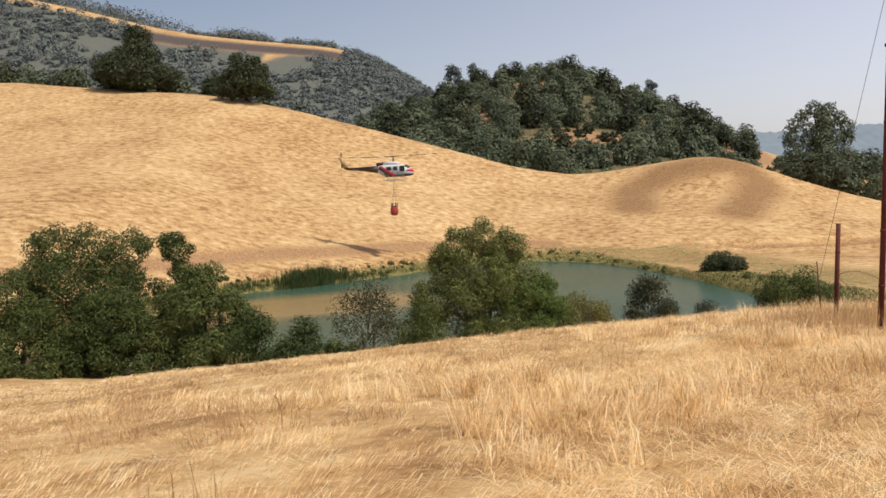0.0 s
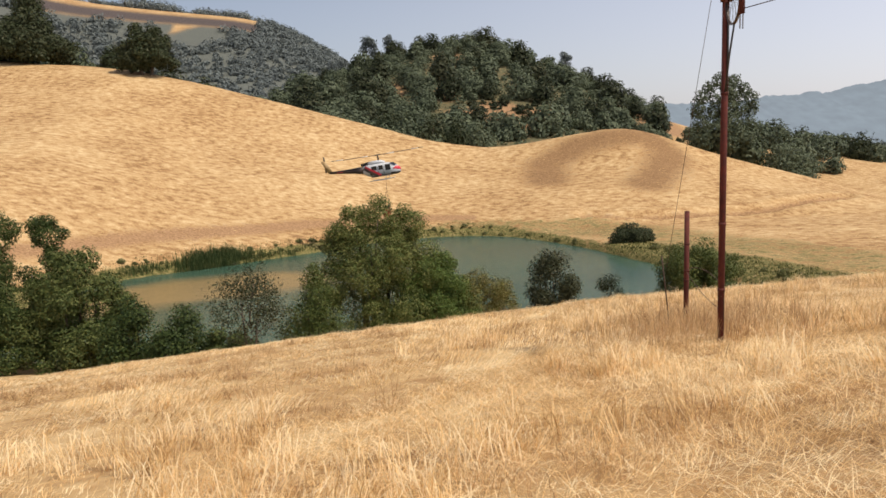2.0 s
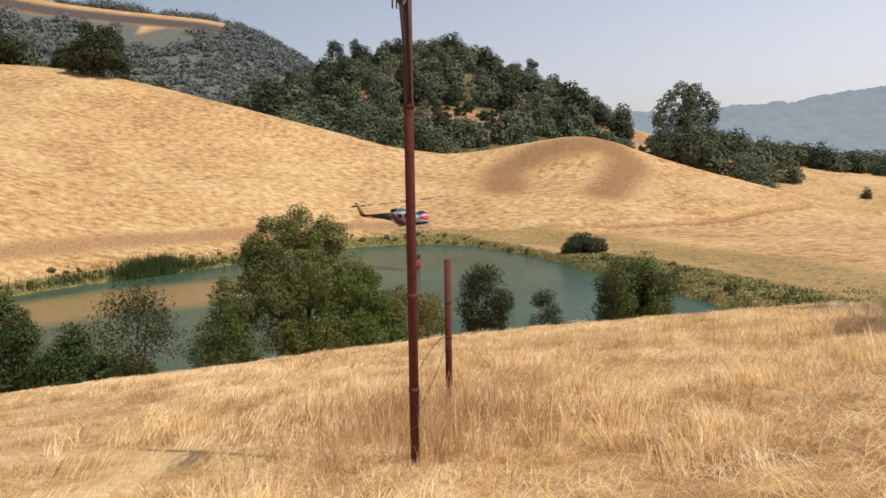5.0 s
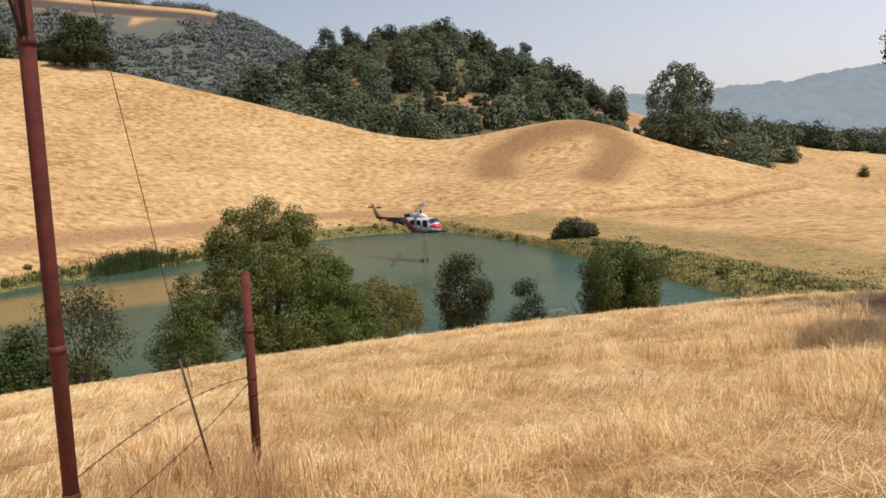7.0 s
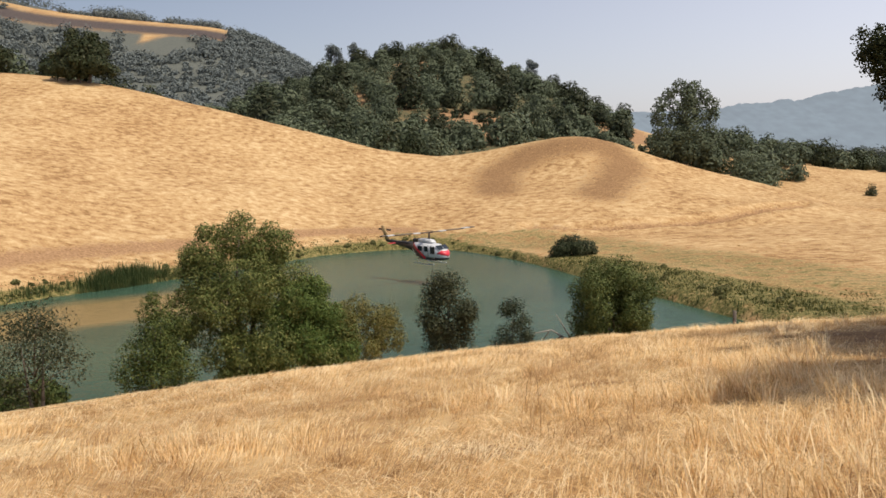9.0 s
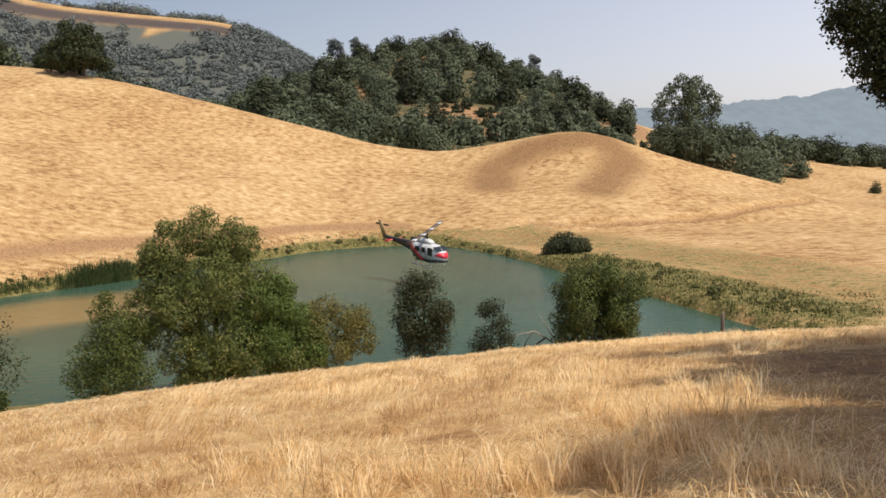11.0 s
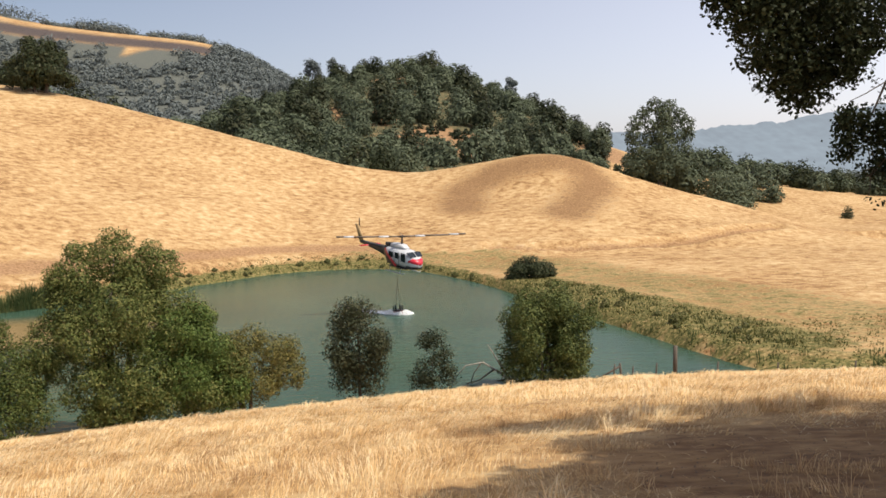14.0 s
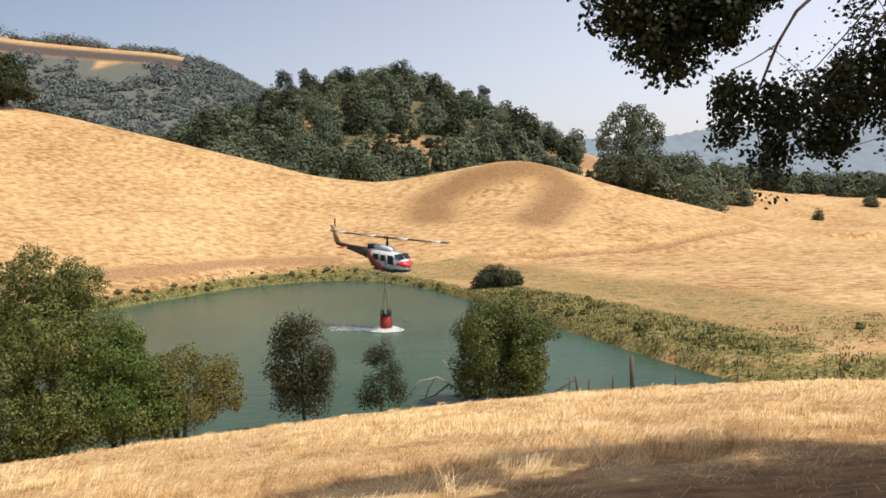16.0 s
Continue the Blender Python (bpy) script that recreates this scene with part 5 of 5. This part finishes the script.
def bank_plants():
    r = np.random.default_rng(220)
    x, y = r.uniform(-75, 100, 130000), r.uniform(60, 158, 130000)
    d = y - shore_y(x)
    right = near_seg(x, y, 41, 118, 53, 78)
    dam = near_seg(x, y, 54, 79, 92, 82)
    keep = (d > -0.3) & (((d < 4.8) & (r.random(len(x)) < 0.42)) | ((right < 5.5) & (r.random(len(x)) < 0.28)) | ((dam < 6) & (r.random(len(x)) < 0.2)))
    x, y, d, right = x[keep], y[keep], d[keep], right[keep]
    dark = (right < 3.6 * (0.6 + 0.8 * vnoise(x, y, 3.0, 4))) | ((d < 1.6) & (vnoise(x, y, 4.0, 8) > 0.42))
    for pick, hs, mat, name, label in ((~dark, 1.0, "sedge", "bank_sedge", "green and straw-coloured sedge along the shore"), (dark, 1.7, "bank_weed", "bank_weeds", "dark olive weeds close above the water")):
        xx, yy = x[pick], y[pick]
        v, f = blades(r, xx, yy, 5, r.uniform(0.12, 0.36, len(xx)) * hs, r.uniform(0.04, 0.12, len(xx)), 1.0, 0.3)
        tagged(mesh_object(name, v, f, M[mat]), label, "sedge", kind="stuff")
    x = np.concatenate([r.normal(-20.3, 2.0, 420), r.uniform(-60, -8, 260), r.uniform(44, 60, 20)])
    y = shore_y(x) + np.concatenate([r.uniform(-1.0, 2.2, 420), r.uniform(-0.5, 1.5, 260), r.uniform(1, 5, 20)])
    hh = np.concatenate([r.uniform(0.9, 2.8, 420) * np.exp(-((r.uniform(-1, 1, 420)) ** 2) * 0.5), r.uniform(0.6, 1.4, 260), r.uniform(0.5, 0.9, 20)])
    v, f = blades(r, x, y, 9, hh, np.full(len(x), 0.07), 0.25, 0.25)
    tagged(mesh_object("reeds", v, f, M["reed"]), "tall green reeds in the shallow margin", "reeds", kind="stuff")


near_grass()
brown_clumps()
hill_tufts()
bank_plants()


# ---- the overhanging live oak ----
def overhanging_oak():
    """A great live oak whose boughs hang over the way; its nearest twigs carry single leaves."""
    bx, by = 27.5, 19.5
    base = gz(bx, by)
    t = thing("live_oak", pose(bx, by, base), "great dark live oak with drooping leafy boughs", "tree")
    r = np.random.default_rng(300)
    bm = bmesh.new()
    tube(bm, [(0, 0, -0.4), (0.05, 0, 0.8), (-0.1, 0.1, 2.2), (-0.3, 0.2, 3.4), (-0.5, 0.2, 5.5), (-0.8, 0.4, 8.5)], [0.75, 0.55, 0.48, 0.44, 0.3, 0.12], 12)
    part("trunk", bm, M["bark"], t)
    lobes = [(-9.5, -5.8, 7.6, 1.7), (-8.4, -5.2, 7.6, 1.6), (-7.5, -5.8, 7.8, 1.6), (-8.2, -6.6, 7.6, 1.5), (-7.0, -6.8, 7.6, 1.5), (-0.5, -1.5, 9.0, 3.0), (-3.6, -0.8, 8.2, 2.6), (-5.6, -2.0, 7.6, 2.2), (-6.2, -3.0, 7.5, 1.8), (-5.0, -3.0, 8.2, 2.6), (-2.5, -3.5, 8.0, 3.0), (1.5, -3, 7.5, 3.0), (3, -1, 7.2, 3.0), (-2.0, 1.3, 7.8, 1.7), (0.2, 1.2, 7.8, 1.9), (-3.5, 0.6, 7.8, 1.6), (-4.8, -0.3, 7.6, 1.4), (-7.1, -1.6, 7.4, 1.4), (-5.4, -3.6, 7.4, 1.4), (-6.6, -5.0, 7.4, 1.6), (-5.4, -5.8, 7.6, 1.9)]
    for lx, ly, lz, lr in lobes:
        bm = bmesh.new()
        tube(bm, [(-0.2, 0.1, 3.0), (lx * 0.4, ly * 0.4, 4.4 + 0.15 * lz), (lx * 0.75, ly * 0.75, lz * 0.86), (lx, ly, lz)], [0.26, 0.17, 0.09, 0.03], 7)
        part("bough", bm, M["bark"], t)
    v, f = leaf_cloud(r, clumps([(a, b, c, d * 0.92) for a, b, c, d in lobes], 301, 9, 0.36), 100000, 0.13, 0.66, 0.25, 0.9)
    mesh_object("crown", v, f, M["live_oak"], t, "dense crown of small dark leaves")
    # drooping sprays: start, end, in the world
    sprays = [((24.6, 22.0, 17.8), (21.75, 23.2, 14.4)), ((24.8, 22.3, 17.8), (22.3, 23.2, 14.7)), ((25.0, 22.3, 17.6), (22.6, 23.5, 14.5)), ((25.2, 22.0, 17.6), (23.1, 23.0, 14.8)), ((25.0, 22.8, 18.0), (23.0, 24.4, 15.4)),
              ((25.4, 22.4, 17.8), (23.9, 23.6, 15.0)), ((25.4, 22.9, 17.8), (24.0, 24.6, 15.0)), ((24.0, 22.3, 18.4), (20.3, 23.5, 16.8))]
    bm = bmesh.new()
    tube(bm, [Vector(p) - Vector((bx, by, base)) for p in ((24.6, 22.4, 17.6), (23.2, 23.2, 16.8), (22.16, 23.3, 15.92), (21.95, 23.3, 15.6), (21.82, 23.3, 15.31), (21.73, 23.38, 15.0), (21.76, 23.3, 14.6))], [0.04, 0.03, 0.018, 0.016, 0.013, 0.009, 0.006], 6)
    tube(bm, [Vector(p) - Vector((bx, by, base)) for p in ((21.95, 23.3, 15.6), (21.7, 23.35, 15.45), (21.45, 23.3, 15.35))], [0.009, 0.007, 0.005], 5)
    part("bough", bm, M["bark"], t)
    LV = []
    for k, (a, b) in enumerate(sprays):
        a, b = np.array(a) - (bx, by, base), np.array(b) - (bx, by, base)
        pts = [a + (b - a) * s + np.array([0.12 * math.sin(5 * s + k), 0.12 * math.cos(4 * s + 2 * k), 0.35 * math.sin(math.pi * s) * (1 - 0.3 * s)]) for s in np.linspace(0, 1, 7)]
        bm = bmesh.new()
        tube(bm, pts, np.linspace(0.026, 0.006, 7), 5)
        for s in range(2, 7):
            for q in range(3):
                tip = pts[s] + r.normal(0, 0.22, 3) + (0, 0, -0.05)
                tube(bm, [pts[s], (pts[s] + tip) / 2 + r.normal(0, 0.03, 3), tip], [0.007, 0.005, 0.003], 4)
                LV.append((tip, pts[s]))
        part("twig", bm, M["bark"], t)
        for s in range(3, 7):
            for q in range(9):
                LV.append((pts[s] + r.normal(0, 0.20, 3), pts[s]))
    shape = np.array([(0, -0.5, 0.0), (0.30, -0.15, 0.06), (0.26, 0.25, 0.05), (0, 0.55, -0.06), (-0.26, 0.25, 0.05), (-0.30, -0.15, 0.06)])
    vv, ff = [], []
    for tip, stem in LV:
        for q in range(11):
            c = tip + r.normal(0, 0.055, 3)
            rot = Euler(tuple(r.uniform(-1.3, 1.3, 2)) + (r.uniform(0, 6.28),)).to_matrix()
            vv.append(shape @ np.array(rot).T * r.uniform(0.035, 0.062) + c)
    vv = np.array(vv)
    mesh_object("leaves", vv.reshape(-1, 3), np.arange(vv.shape[0] * 6).reshape(-1, 6), M["live_oak"], t, "small leathery dark oak leaves")
    mass = [(20.75, 23.5, 16.75, 0.6), (21.25, 23.5, 16.35, 0.7), (21.75, 23.6, 16.35, 0.5), (22.8, 24.0, 16.95, 0.45), (23.8, 23.8, 17.0, 0.8), (20.0, 23.3, 16.55, 0.42), (20.35, 23.4, 16.2, 0.5), (20.75, 23.5, 15.85, 0.5), (20.95, 23.5, 15.6, 0.36), (19.75, 23.2, 16.8, 0.35), (21.45, 23.2, 15.05, 0.22), (21.35, 23.2, 14.75, 0.16), (24.8, 23.8, 16.6, 0.8), (21.35, 23.3, 15.85, 0.3),
            (22.55, 23.2, 15.05, 0.36), (23.2, 23.4, 15.2, 0.5), (21.85, 23.15, 14.95, 0.25), (21.8, 23.2, 14.5, 0.16), (22.5, 23.3, 14.65, 0.22), (24.0, 23.7, 15.4, 0.55), (24.6, 24.0, 15.5, 0.6), (25.4, 23.8, 15.8, 0.8)]
    q = np.array(mass) - (bx, by, base, 0)
    n = 2900
    pick = r.choice(len(q), n, p=q[:, 3] ** 1.6 / (q[:, 3] ** 1.6).sum())
    d = r.normal(size=(n, 3))
    d /= np.linalg.norm(d, axis=1)[:, None]
    tips = q[pick, :3] + d * (q[pick, 3] * (0.25 + 0.75 * r.random(n) ** 0.5))[:, None]
    tips = np.concatenate([(tips[:, None, :] + r.normal(0, 0.055, (n, 20, 3))).reshape(-1, 3)])
    n = len(tips)
    a, c = r.normal(size=(n, 3)), r.normal(size=(n, 3))
    a /= np.linalg.norm(a, axis=1)[:, None]
    c = np.cross(a, c)
    c /= np.linalg.norm(c, axis=1)[:, None]
    s = r.uniform(0.019, 0.037, (n, 1))
    v = np.stack([tips - a * s, tips + c * s * 0.62 - a * s * 0.2, tips + c * s * 0.5 + a * s * 0.5, tips + a * s * 1.1, tips - c * s * 0.5 + a * s * 0.5, tips - c * s * 0.62 - a * s * 0.2], 1).reshape(-1, 3)
    f = np.arange(n * 6).reshape(n, 6)
    mesh_object("foliage", v, f, M["live_oak"], t, "dense sprays of small dark leaves")
    return t


overhanging_oak()


def motions():
    hp = []
    for t, x, y, z in FLIGHT:
        h, p, b = (float(np.interp(t, TURNS[0], TURNS[k])) for k in (1, 2, 3))
        hp.append((t, pose(x, y, z, b, -p, h)))
    walk(HELI, hp)
    # blade angle over the ground at half-second marks: 0 lies across the view
    mark = [0, 5, 0, -8, 0, 0, 5, -5, 5, 20, 40, 60, 70, 75, 80, 40, 20, 10, 30, 60, 80, 80, 70, 10, 0, -5, 60, 50, 5, -5, 58, 80, -38]
    turn, angle = [], 0.0
    for k in range(33):
        phase = mark[k] - float(np.interp(k / 2, TURNS[0], TURNS[1]))
        angle = phase if k == 0 else angle + 900 + (phase - (angle + 900) + 90) % 180 - 90
        turn.append(angle)
    walk(ROTOR, [(k / 30, pose(0, 0, 1.85, 0, 0, float(np.interp(k / 30, np.arange(33) / 2, turn)))) for k in range(0, 481)])
    walk(TAIL, [(k / 30, pose(-8.95, 0.22, 1.6, 0, 75 * k, 0)) for k in range(0, 481)])
    sway = ((0, 1.5, 3.5, 4.7, 7, 12.5, 14.5, 16), (0.0, 1.0, 1.0, 1.2, 0.4, 0.3, -0.8, -0.4), (0, 0, 0, 0.5, 0.5, 0.3, 1.0, 0.0))
    walk(BUCKET, [(t, pose(x + float(np.interp(t, sway[0], sway[1])), y + float(np.interp(t, sway[0], sway[2])), z - 7.95 + float(np.interp(t, (4.7, 7, 9, 12, 14, 14.5, 15.2, 16), (0, 0.6, 0.6, 0, -0.2, -0.7, -0.8, 0))))) for t, x, y, z in FLIGHT])
    rows = []
    for t, x, y, z in FLIGHT:
        up = float(np.interp(t, (0, 12.3, 13.2, 16), (-0.6, -0.6, 0.0, 0.02)))
        rows.append((t, pose(x + float(np.interp(t, sway[0], sway[1])), y + float(np.interp(t, sway[0], sway[2])), WATER + up, 0, 0, -25)))
    walk(SPLASH, rows)


motions()
